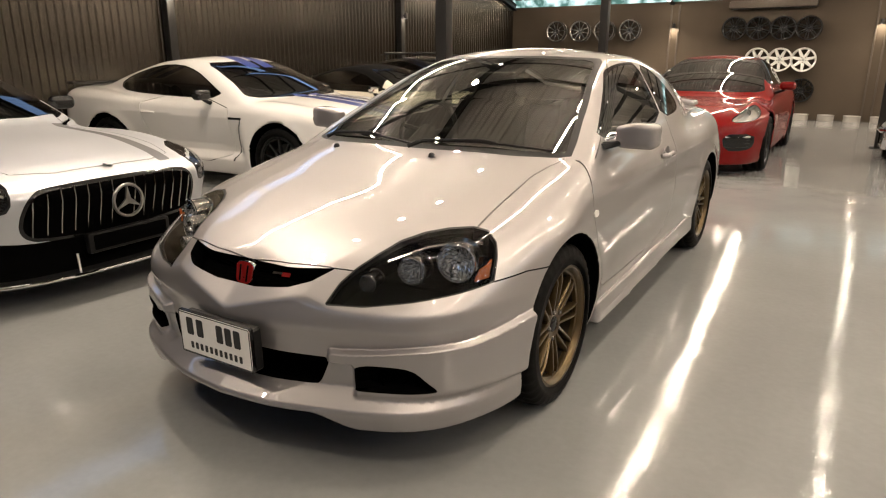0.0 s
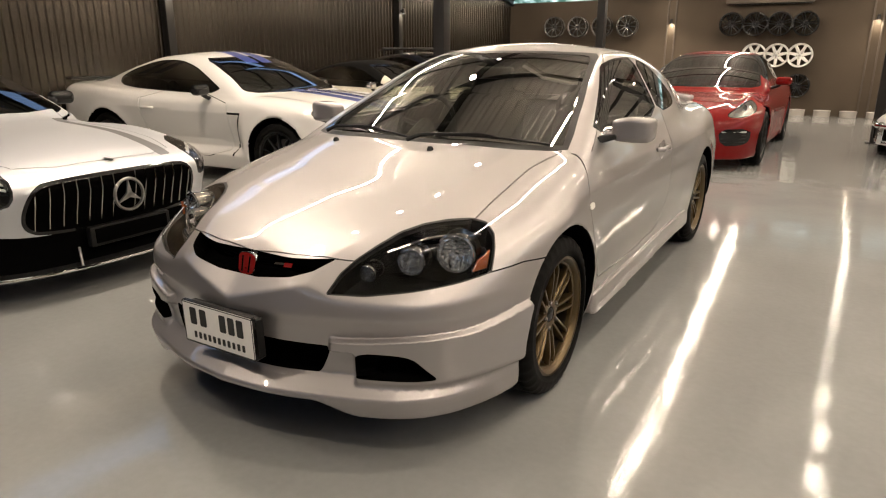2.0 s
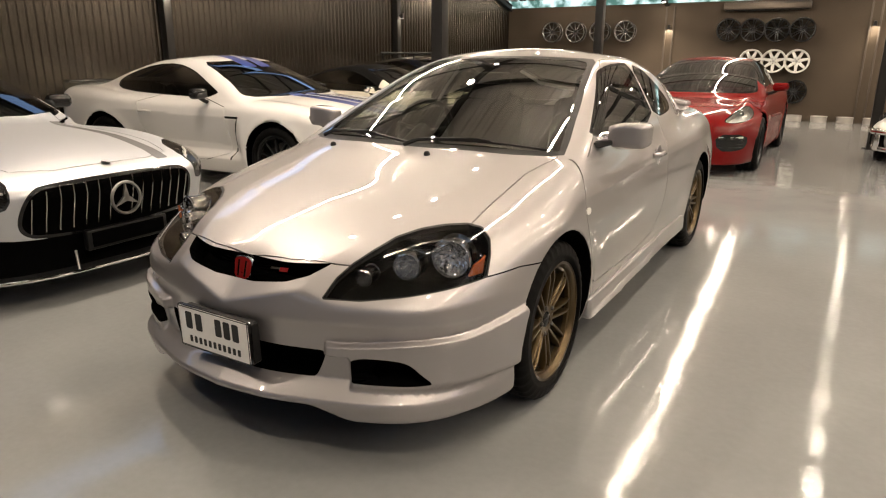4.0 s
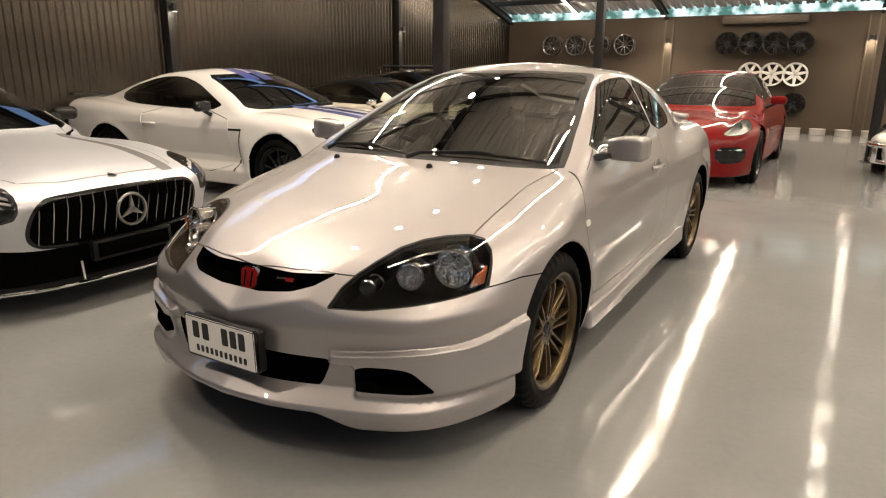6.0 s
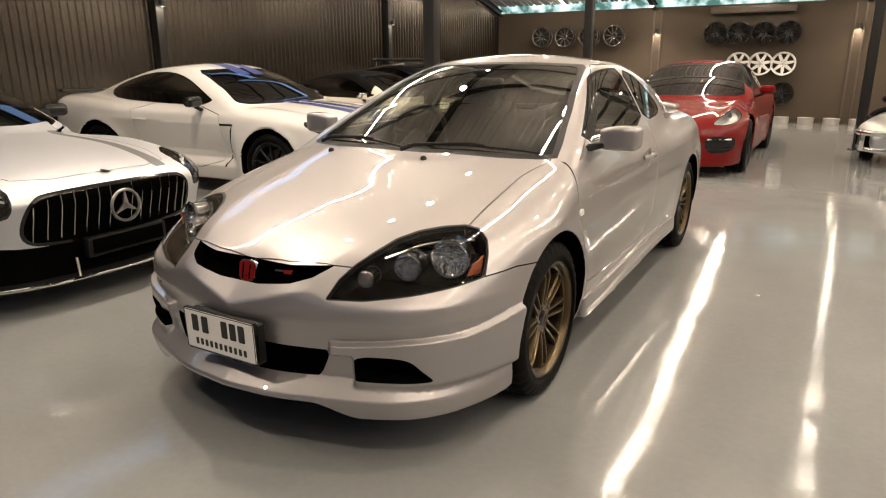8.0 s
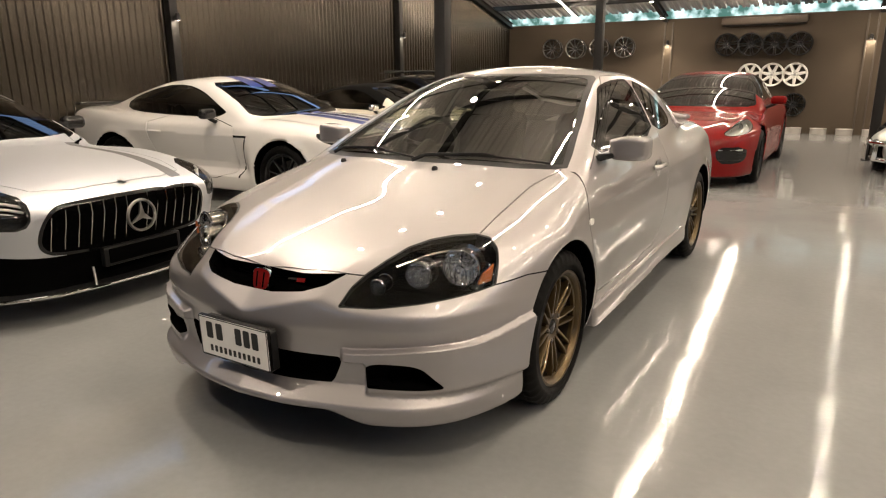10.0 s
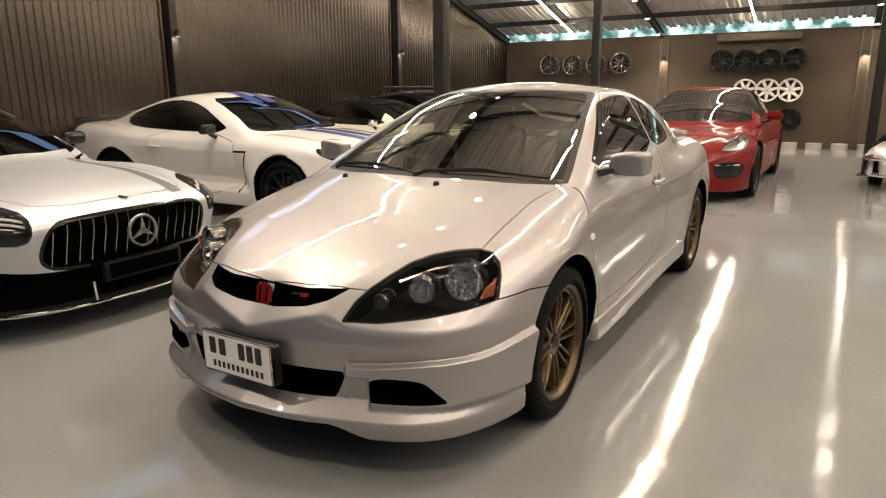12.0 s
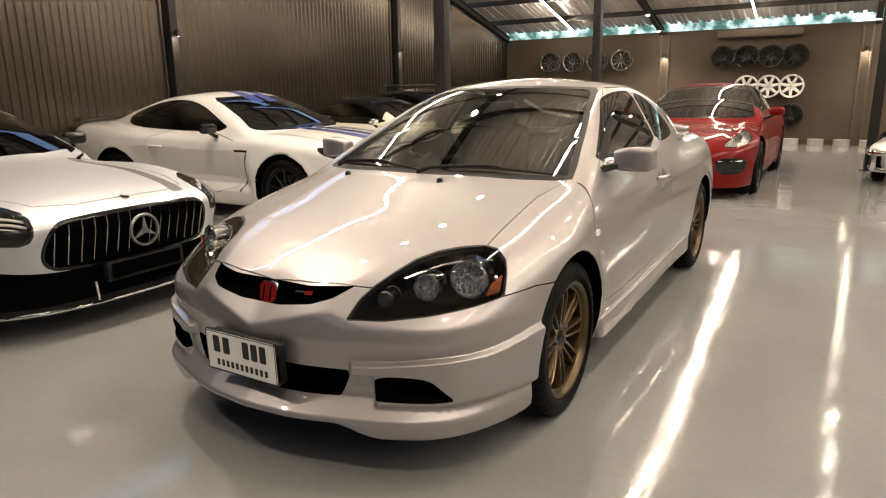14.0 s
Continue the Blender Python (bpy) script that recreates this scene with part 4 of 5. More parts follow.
# ---- coupe: wheels, lamps, mirrors, cabin and small parts ----
def faceted_bowl(r, m, parent):
    """A lamp reflector of many small bright facets."""
    rnd = random.Random(int(r * 1e4))
    rings = [(0.006, 1.0), (-0.006, 0.90), (-0.018, 0.76), (-0.029, 0.58), (-0.037, 0.38), (-0.042, 0.16)]
    n = 22
    bm = bmesh.new()
    rows = []
    for k, (s, f) in enumerate(rings):
        rows.append([bm.verts.new(m @ Vector((s + rnd.uniform(-0.0035, 0.0035) * (0 < k), r * f * math.cos(a), r * f * math.sin(a)))) for a in (2 * math.pi * (i + 0.5 * (k % 2)) / n for i in range(n))])
    for a, b in zip(rows, rows[1:]):
        for i in range(n):
            j = (i + 1) % n
            bm.faces.new((a[i], a[j], b[i]))
            bm.faces.new((a[j], b[j], b[i]))
    bm.faces.new(rows[-1])
    return part("reflector", bm, "bowl", parent, "faceted bright reflector", False)


def coupe_details(root, parts, got):
    pts, faces, tag = got
    c = centres(pts, faces)
    bronze = wheel(0.318, 0.245, 0.230, "bronze", 8, 0.024, (0.0145, 0.0105), dish=0.018)
    four_wheels(root, bronze, CO_AXLES, 0.722, 0.318)

    def piece(name, sel, mat, depth, sink, parent=root):
        ids = np.nonzero(sel)[0]
        return panel(name, pts, [faces[i] for i in ids], coupe, mat, parent, depth, sink=sink)

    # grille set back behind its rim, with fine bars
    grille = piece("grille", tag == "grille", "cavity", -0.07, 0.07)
    for k in range(7):
        z = 0.598 + 0.008 * k
        w = 0.10 + 0.028 * k
        tube("grille_wire", [(-w, 0.115 + 0.5 * w * w + 1.2 * (z - 0.598), z), (0, 0.10 + 1.2 * (z - 0.598), z - 0.004), (w, 0.115 + 0.5 * w * w + 1.2 * (z - 0.598), z)], 0.0018, "cavity", grille, 5)
    # badge: red shield in a bright frame; two small bars for the lettering beside it
    tilt = Matrix.Translation((0, 0.106, 0.608)) @ Matrix.Rotation(radians(-14), 4, "X")
    shield = rounded([(-0.040, 0.038), (0.040, 0.038), (0.036, 0.0), (0.033, -0.036), (-0.033, -0.036), (-0.036, 0.0)], 2)
    badge = outline_plate("badge_frame", [(u * 1.12, v * 1.12) for u, v in shield], 0.014, "chrome", root, tilt, bevel=0.003)
    outline_plate("badge_field", shield, 0.008, "red_badge", badge, tilt @ Matrix.Translation((0, -0.003, 0)), "red enamel field")
    for u in (-0.017, 0.017):
        outline_plate("badge_bar", [(u - 0.004, 0.028), (u + 0.004, 0.028), (u * 0.9 + 0.004, -0.028), (u * 0.9 - 0.004, -0.028)], 0.004, "chrome", badge, tilt @ Matrix.Translation((0, -0.005, 0)))
    for (a, b, h, mat) in ((0.130, 0.166, 0.007, "smoke_chrome"), (0.170, 0.200, 0.014, "red_badge")):
        m = Matrix.Translation(((a + b) / 2, 0.112, 0.632)) @ Matrix.Rotation(radians(14), 4, "Z") @ Matrix.Rotation(radians(-14), 4, "X")
        outline_plate("script_bar", [(-(b - a) / 2, -h / 2), ((b - a) / 2, -h / 2), ((b - a) / 2 + 0.004, h / 2), (-(b - a) / 2 + 0.004, h / 2)], 0.004, mat, grille, m)
    # headlights
    for s in (1, -1):
        lens = (tag == "headlight") & (np.sign(c[:, 0]) == s)
        house = piece("lamp_housing", lens, "cavity", -0.105, 0.105)
        spots = [(0.646, 0.428, 0.668, 0.063), (0.537, 0.330, 0.649, 0.045), (0.438, 0.228, 0.620, 0.027)]
        for x, y, z, r in spots:
            m = Matrix.Translation((s * x, y, z)) @ Matrix.Rotation(s * radians(14), 4, "Z") @ Matrix.Rotation(-math.pi / 2, 4, "Z")
            shroud = spin("lamp_shroud", [(0.020, r * 1.10), (0.022, r * 1.02), (0.010, r), (-0.05, r * 1.0), (-0.05, r * 1.12)], "smoke_chrome", house, 40, m=m)
            bowl = faceted_bowl(r, m, house)
            spin("lamp_rim", [(0.020, r * 1.03), (0.024, r * 1.0), (0.020, r * 0.97), (0.008, r * 0.985)], "chrome", bowl, 40, m=m)
            n = 18
            for k in range(n):
                a = 2 * math.pi * k / n
                tube("reflector_rib", [(m @ Vector((-0.036, r * 0.40 * math.cos(a), r * 0.40 * math.sin(a)))), (m @ Vector((-0.006, r * 0.88 * math.cos(a), r * 0.88 * math.sin(a))))], 0.0011, "chrome", bowl, 4)
            spin("bulb_cap", [(-0.044, r * 0.20), (-0.010, r * 0.18), (-0.004, r * 0.11), (-0.002, 0.0001)], "chrome", bowl, 20, m=m)
        # amber corner reflector
        amb = outline_plate("amber_reflector", [(-0.028, -0.030), (0.020, -0.022), (0.030, 0.036), (0.016, 0.020), (-0.010, 0.006)], 0.01, "amber", house, Matrix.Translation((s * 0.738, 0.430, 0.650)) @ Matrix.Rotation(s * radians(55), 4, "Z"))
        # brow inside the lens
        tube("lamp_brow", [(s * 0.45, 0.31, 0.668), (s * 0.53, 0.42, 0.700), (s * 0.62, 0.50, 0.715), (s * 0.68, 0.53, 0.712)], 0.006, "smoke_chrome", house, 6)
    # number plate in a black frame
    base = Matrix.Translation((-0.008, -0.034, 0.413)) @ Matrix.Rotation(radians(1.5), 4, "X")
    rect = lambda w, h, r=0.006: rounded([(-w / 2, -h / 2), (w / 2, -h / 2), (w / 2, h / 2), (-w / 2, h / 2)], 1) if r == 0 else [(-w / 2 + r, -h / 2), (w / 2 - r, -h / 2), (w / 2, -h / 2 + r), (w / 2, h / 2 - r), (w / 2 - r, h / 2), (-w / 2 + r, h / 2), (-w / 2, h / 2 - r), (-w / 2, -h / 2 + r)]
    frame_ = outline_plate("number_plate_frame", rect(0.346, 0.156), 0.012, "gloss_black", root, base)
    outline_plate("plate_backing", rect(0.334, 0.146), 0.032, "plastic", frame_, base @ Matrix.Translation((0.006, 0.010, -0.004)))
    outline_plate("number_plate", rect(0.338, 0.148), 0.003, "plate", frame_, base @ Matrix.Translation((0, -0.002, 0)))
    line = outline_plate("plate_border", rect(0.338, 0.003, 0.001), 0.001, "ink", frame_, base @ Matrix.Translation((0, -0.003, 0.0715)))
    outline_plate("plate_border", rect(0.338, 0.003, 0.001), 0.001, "ink", frame_, base @ Matrix.Translation((0, -0.003, -0.0715)))
    for u in (-0.1675, 0.1675):
        outline_plate("plate_border", rect(0.003, 0.146, 0.001), 0.001, "ink", frame_, base @ Matrix.Translation((u, -0.003, 0)))
    for u, w in ((-0.117, 0.032), (-0.068, 0.032), (0.028, 0.030), (0.069, 0.030), (0.110, 0.030)):
        outline_plate("plate_bar", rect(w, 0.062, 0.004), 0.001, "ink", frame_, base @ Matrix.Translation((u, -0.003, 0.026)))
    for k in range(11):
        outline_plate("plate_small_bar", rect(0.013, 0.024, 0.002), 0.001, "ink", frame_, base @ Matrix.Translation((-0.115 + 0.0235 * k, -0.003, -0.042)))
    # mirrors
    for s in (1, -1):
        def f(p, s=s):
            q = p.copy()
            q[:, 0] = q[:, 0] * s
            u = (q[:, 0] - 0.885) / 0.085
            b = rbox(q, (0.880, 1.565, 0.985), (0.094, 0.075, 0.058), 0.032)
            b = smax(b, (q[:, 2] - 1.038 + 0.012 * u * u - 0.006 * u), 0.012)
            b = smax(b, 1.50 + 0.025 * u * u - q[:, 1], 0.03)
            return smax(b, q[:, 1] - 1.60, 0.01)
        m = solid("door_mirror", f, (s * 0.885 - 0.12, 1.44, 0.90), (s * 0.885 + 0.12, 1.66, 1.06), 0.014, "silver", root)
        block("mirror_glass", (s * 0.885 - 0.07, 1.598, 0.945), (s * 0.885 + 0.07, 1.603, 1.022), "chrome", m, bevel=0.001)
        bm = bmesh.new()
        v = [bm.verts.new((s * x, y, z)) for x, y, z in ((0.755, 1.44, 0.955), (0.775, 1.44, 0.925), (0.76, 1.56, 0.955), (0.775, 1.56, 0.925), (0.83, 1.53, 0.940), (0.83, 1.58, 0.940), (0.83, 1.53, 0.960), (0.83, 1.58, 0.960))]
        bmesh.ops.convex_hull(bm, input=v)
        bmesh.ops.bevel(bm, geom=bm.edges[:], offset=0.004, segments=2, affect="EDGES")
        part("mirror_base", bm, "plastic", m)
    # door handles, side lamps, washer jets, wipers
    for s in (1, -1):
        x0 = 0.842
        bowl = spin("handle_bowl", [(0.002, 0.058), (0.006, 0.052), (-0.012, 0.030), (-0.016, 0.0001)], "silver", root, 28, m=Matrix.Translation((s * (x0 - 0.012), 2.33, 0.80)) @ Matrix.Scale(s, 4, Vector((1, 0, 0))))
        tube("door_handle", [(s * (x0 - 0.012), 2.24, 0.806), (s * (x0 + 0.016), 2.27, 0.808), (s * (x0 + 0.018), 2.36, 0.810), (s * (x0 - 0.012), 2.41, 0.810)], [0.012, 0.014, 0.014, 0.012], "silver", root, 10)
        piece("side_lamp", (tag == "side_lamp") & (np.sign(c[:, 0]) == s), "white_alloy", 0.012, -0.004)
    for x, y in ((-0.425, 1.095), (0.135, 1.065)):
        z = float(settle(coupe, np.array([[x, y, 0.89]]), 4)[0, 2])
        jet = spin("washer_jet", [(-0.006, 0.015), (0.006, 0.014), (0.013, 0.009), (0.015, 0.0001)], "plastic", root, 14, axis="z", m=Matrix.Translation((x, y, z + 0.003)))
    glass_at = lambda x, up: (x, 1.08 + 0.30 * x * x + (0.905 + up - 0.885) / 0.442, 0.905 + up + 0.014)
    for x0, x1 in ((0.62, -0.02), (-0.02, -0.58)):
        n = 10
        path = []
        for i in range(n + 1):
            x = x0 + (x1 - x0) * i / n
            t = i / n
            path.append(glass_at(x, 0.010 + 0.020 * math.sin(t * 2.6) ** 1))
        arm = tube("wiper_blade", path, 0.0055, "plastic", root, 6)
        tube("wiper_arm", [Vector(path[-1]) + Vector((0, -0.06, -0.015)), Vector(path[-2]) + Vector((0, -0.045, 0.006)), Vector(path[5]) + Vector((0, -0.012, 0.012)), Vector(path[4]) + Vector((0, 0, 0.006))], [0.011, 0.009, 0.006, 0.004], "plastic", arm, 6)
    # small spoiler on the tail
    solid("rear_spoiler", lambda p: rbox(p + np.stack([0 * p[:, 0], 0 * p[:, 0], 0.05 * (p[:, 0] / 0.6) ** 2], 1), (0, 4.17, 1.018), (0.60, 0.075, 0.020), 0.018), (-0.7, 4.0, 0.9), (0.7, 4.3, 1.08), 0.03, "silver", root)
    # side skirts
    for s in (1, -1):
        def f(p, s=s):
            x, y, z = p[:, 0] * s, p[:, 1], p[:, 2]
            rise = 0.03 * step(1.3, 3.1, y)
            b = np.maximum(np.abs(z - 0.235 - rise) - 0.052, np.abs(x - 0.79) - 0.062 + 0.10 * np.maximum(z - 0.235 - rise, 0))
            return smax(b, np.abs(y - 2.22) - 0.93, 0.03)
        solid("side_skirt", f, (s * 0.79 - 0.1, 1.24, 0.15), (s * 0.79 + 0.1, 3.2, 0.36), 0.025, "silver", root)
    # cabin
    f = lambda p: rbox(p, (0, 1.47, 0.785), (0.64, 0.25, 0.09), 0.08)
    dash = solid("dashboard", f, (-0.75, 1.1, 0.66), (0.75, 1.75, 0.95), 0.05, "cloth", root)
    block("cabin_floor", (-0.70, 1.2, 0.26), (0.70, 3.5, 0.29), "cloth", root)
    ring = [(-0.36 + 0.18 * math.cos(2 * math.pi * k / 28), 1.80 + 0.06 * math.sin(2 * math.pi * k / 28), 0.90 + 0.17 * math.sin(2 * math.pi * k / 28)) for k in range(29)]
    sw = tube("steering_wheel", ring, 0.015, "plastic", root, 8)
    tube("steering_hub", [(-0.36, 1.60, 0.84), (-0.36, 1.80, 0.90)], [0.03, 0.055], "plastic", sw, 12)
    for a in (0.2, 2.94, 4.71):
        tube("steering_spoke", [(-0.36, 1.80, 0.90), (-0.36 + 0.17 * math.cos(a), 1.80 + 0.06 * math.sin(a), 0.90 + 0.16 * math.sin(a))], 0.014, "plastic", sw, 6)
    for s in (1, -1):
        cx = s * 0.36
        back = solid("seat_back", lambda p: smin(rbox(p - np.array([0, 0.30, 0]) * (p[:, 2:3] - 0.45), (cx, 2.42, 0.76), (0.25, 0.07, 0.31), 0.06), rbox(p - np.array([0, 0.30, 0]) * (p[:, 2:3] - 0.45), (cx, 2.42, 1.13), (0.135, 0.05, 0.085), 0.045), 0.05), (cx - 0.32, 2.2, 0.38), (cx + 0.32, 2.9, 1.27), 0.04, "cloth", root, "charcoal cloth bucket seat back")
        solid("seat_cushion", lambda p: rbox(p, (cx, 2.18, 0.46), (0.25, 0.27, 0.09), 0.07), (cx - 0.3, 1.85, 0.33), (cx + 0.3, 2.5, 0.6), 0.05, "cloth", root)
    solid("rear_bench", lambda p: rbox(p - np.array([0, 0.4, 0]) * (p[:, 2:3] - 0.5), (0, 3.15, 0.70), (0.58, 0.09, 0.27), 0.08), (-0.66, 2.9, 0.38), (0.66, 3.5, 1.02), 0.05, "cloth", root)
    solid("room_mirror", lambda p: rbox(p, (0, 1.93, 1.20), (0.115, 0.02, 0.032), 0.018), (-0.14, 1.88, 1.14), (0.14, 1.98, 1.26), 0.02, "plastic", root)
    inside = (c[:, 2] > 0.55) & (c[:, 1] > 1.15) & (c[:, 1] < 4.0) & np.isin(tag, ["body_shell", "door", "window_trim", "screen_seal"]) & ((c[:, 2] > 0.9) | (np.abs(c[:, 0]) > 0.7))
    piece("headlining", inside & (c[:, 2] > 1.0), "liner", 0, 0.028)
    piece("door_lining", inside & (c[:, 2] <= 1.0), "cloth", 0, 0.032)


coupe_details(coupe_root, coupe_parts, coupe_skin)

# ---- the other cars ----
TUCK = curve((0.05, 0.10), (0.2, 0.035), (0.35, 0.01), (0.55, 0.0), (0.72, 0.012), (0.85, 0.04), (0.98, 0.10), (1.2, 0.24))
above = lambda z0, y1=9.0: (lambda p: (p[:, 2] > z0) & (p[:, 1] < y1))
out_of = lambda x0: (lambda p: np.abs(p[:, 0]) > x0)
ahead = lambda y1: (lambda p: p[:, 1] < y1)

GT = dict(axles=(0.93, 3.56), hub=0.34, arch=0.375, half=curve((-0.1, 0.88), (0.3, 0.92), (0.93, 0.97), (2.0, 0.94), (3.5, 0.985), (4.6, 0.90)), tuck=TUCK,
          nose=curve((0.05, 0.06), (0.11, -0.03), (0.15, 0.0), (0.3, 0.06), (0.38, 0.05), (0.62, -0.01), (0.68, 0.02), (0.74, 0.10), (0.85, 0.4)), bow=curve((0, 0), (0.3, 0.02), (0.55, 0.07), (0.75, 0.18), (0.9, 0.36), (1.0, 0.55)),
          top=curve((-0.1, 0.66), (0.1, 0.70), (0.3, 0.755), (0.8, 0.825), (1.4, 0.852), (1.9, 0.880), (3.2, 0.95), (4.0, 0.97), (4.6, 0.92)), tail=curve((0.1, 4.45), (0.5, 4.56), (0.9, 4.45)),
          screen=(1.53, 0.868, 0.50), roof=curve((2.0, 1.18), (2.4, 1.27), (2.7, 1.285), (3.1, 1.25), (3.7, 1.09), (4.3, 0.93)), cabin=curve((1.3, 0.80), (2.5, 0.79), (3.2, 0.74), (4.0, 0.58)), fender=0.035, crown=0.06, floor=0.14)
GT_REGIONS = [
    ("windscreen", [(-0.2, 0.890), (0.64, 0.890), (0.71, 0.908), (0.50, 1.20), (0.46, 1.225), (-0.2, 1.25)], "front", above(0.862, 2.6), "dark_glass", 0.015, False),
    ("side_window", rounded([(1.80, 0.965), (2.2, 1.14), (2.6, 1.205), (3.0, 1.18), (3.3, 1.05), (3.2, 1.0)], 1), "side", out_of(0.5), "dark_glass", 0.012, True),
    ("bonnet", [(-0.2, 0.13), (0.3, 0.15), (0.50, 0.24), (0.58, 0.5), (0.62, 1.1), (0.63, 1.7), (0.4, 1.62), (-0.2, 1.56)], "plan", above(0.6, 1.9), "satin", 0, False),
    ("bonnet_stripe", [(0.35, 0.12), (0.45, 0.14), (0.62, 1.56), (0.52, 1.54)], "plan", lambda p: (p[:, 2] > 0.6) & (p[:, 1] < 1.9) & (p[:, 0] > 0), "grey_stripe", 0, False),
    ("door", rounded([(1.55, 0.90), (1.45, 0.6), (1.55, 0.28), (2.6, 0.28), (2.85, 0.5), (2.95, 0.97)], 1), "side", out_of(0.6), "satin", 0, True),
    ("headlight", rounded([(0.53, 0.60), (0.56, 0.675), (0.70, 0.715), (0.95, 0.75), (1.03, 0.70), (0.95, 0.60), (0.72, 0.55), (0.57, 0.535)], 1), "corner", lambda p: (p[:, 1] < 0.75) & (np.abs(p[:, 0]) > 0.45), "lens", 0.012, True),
    ("grille", rounded([(-0.3, 0.645), (0.42, 0.638), (0.51, 0.60), (0.55, 0.50), (0.545, 0.40), (0.45, 0.36), (-0.3, 0.345)], 2), "front", ahead(0.3), "cavity", 0.02, False),
    ("lower_intake", rounded([(-0.3, 0.335), (0.46, 0.345), (0.62, 0.36), (0.80, 0.40), (0.93, 0.37), (0.95, 0.20), (0.80, 0.165), (-0.3, 0.165)], 1), "front", ahead(0.62), "cavity", 0, False),
]

PONY = dict(axles=(1.0, 3.64), hub=0.345, arch=0.385, half=curve((-0.1, 0.86), (0.3, 0.90), (0.92, 0.955), (2.0, 0.93), (3.6, 0.965), (4.8, 0.87)), tuck=TUCK,
            nose=curve((0.08, 0.12), (0.2, 0.02), (0.5, 0.0), (0.72, 0.03), (0.85, 0.16)), bow=curve((0, 0), (0.4, 0.04), (0.7, 0.12), (0.9, 0.28), (1.0, 0.5)),
            top=curve((-0.1, 0.75), (0.2, 0.81), (0.6, 0.885), (1.2, 0.945), (1.6, 0.965), (3.0, 0.985), (4.2, 1.04), (4.85, 1.02)), tail=curve((0.15, 4.65), (0.5, 4.76), (0.9, 4.78), (1.05, 4.7)),
            screen=(1.36, 0.945, 0.50), roof=curve((1.9, 1.27), (2.2, 1.345), (2.55, 1.38), (3.0, 1.355), (3.5, 1.25), (4.05, 1.09), (4.4, 1.0)), cabin=curve((1.2, 0.83), (2.5, 0.82), (3.3, 0.77), (4.0, 0.66)), fender=0.02, crown=0.045, hollow=0.0, line=0.755, waist=0.34, floor=0.15)
PONY_REGIONS = [
    ("windscreen", [(-0.2, 0.975), (0.64, 0.97), (0.72, 0.985), (0.565, 1.255), (0.52, 1.285), (-0.2, 1.315)], "front", above(0.945, 2.6), "dark_glass", 0.02, False),
    ("side_window", rounded([(1.80, 0.955), (2.1, 1.10), (2.35, 1.21), (2.65, 1.275), (3.05, 1.265), (3.5, 1.15), (3.66, 1.05), (3.45, 0.985), (2.5, 0.955)], 1), "side", out_of(0.5), "dark_glass", 0.012, True),
    ("stripe", [(0.03, -0.1), (0.21, -0.1), (0.21, 1.40), (0.03, 1.37)], "plan", above(0.7, 1.42), "blue", 0, True),
    ("roof_stripe", [(0.03, 2.0), (0.21, 2.02), (0.21, 4.0), (0.03, 4.0)], "plan", above(1.05), "blue", 0, True),
    ("bonnet", [(-0.2, 0.16), (0.5, 0.22), (0.66, 0.5), (0.72, 1.1), (0.735, 1.42), (0.4, 1.36), (-0.2, 1.33)], "plan", above(0.7, 1.6), "white", 0, False),
    ("door", rounded([(1.70, 0.93), (1.66, 0.6), (1.72, 0.28), (2.85, 0.28), (3.02, 0.6), (3.05, 0.96)], 1), "side", out_of(0.6), "white", 0, True),
    ("fender_vent", [(1.67, 0.752), (1.495, 0.752), (1.488, 0.736), (1.622, 0.31), (1.640, 0.31), (1.512, 0.737), (1.67, 0.739)], "side", out_of(0.6), "gloss_black", 0, True),
    ("headlight", rounded([(0.72, 0.74), (0.95, 0.80), (1.06, 0.80), (0.98, 0.72), (0.74, 0.69)], 1), "corner", ahead(0.7), "gloss_black", 0.01, True),
    ("grille", rounded([(-0.3, 0.72), (0.6, 0.72), (0.66, 0.55), (0.5, 0.42), (-0.3, 0.42)], 1), "front", ahead(0.3), "cavity", 0.02, False),
]

HATCH = dict(axles=(0.93, 3.80), hub=0.345, arch=0.385, half=curve((-0.1, 0.89), (0.3, 0.92), (0.93, 0.965), (2.0, 0.945), (3.8, 0.965), (4.95, 0.87)), tuck=TUCK,
             nose=curve((0.08, 0.08), (0.16, 0.0), (0.3, 0.0), (0.48, -0.01), (0.58, 0.015), (0.66, 0.07), (0.74, 0.18), (0.84, 0.4)), bow=curve((0, 0), (0.4, 0.05), (0.65, 0.13), (0.85, 0.27), (1.0, 0.5)),
             top=curve((-0.1, 0.63), (0.15, 0.70), (0.4, 0.775), (0.8, 0.835), (1.2, 0.875), (1.6, 0.93), (3.0, 1.0), (4.4, 1.0), (5.0, 0.93)), tail=curve((0.15, 4.8), (0.5, 4.95), (0.9, 4.9)),
             screen=(1.36, 0.92, 0.50), roof=curve((2.0, 1.24), (2.4, 1.37), (2.8, 1.415), (3.3, 1.395), (3.9, 1.26), (4.5, 1.06)), cabin=curve((1.2, 0.87), (2.2, 0.87), (3.2, 0.84), (4.0, 0.74), (4.6, 0.6)), fender=0.065, crown=0.05, header=0.2, floor=0.14)
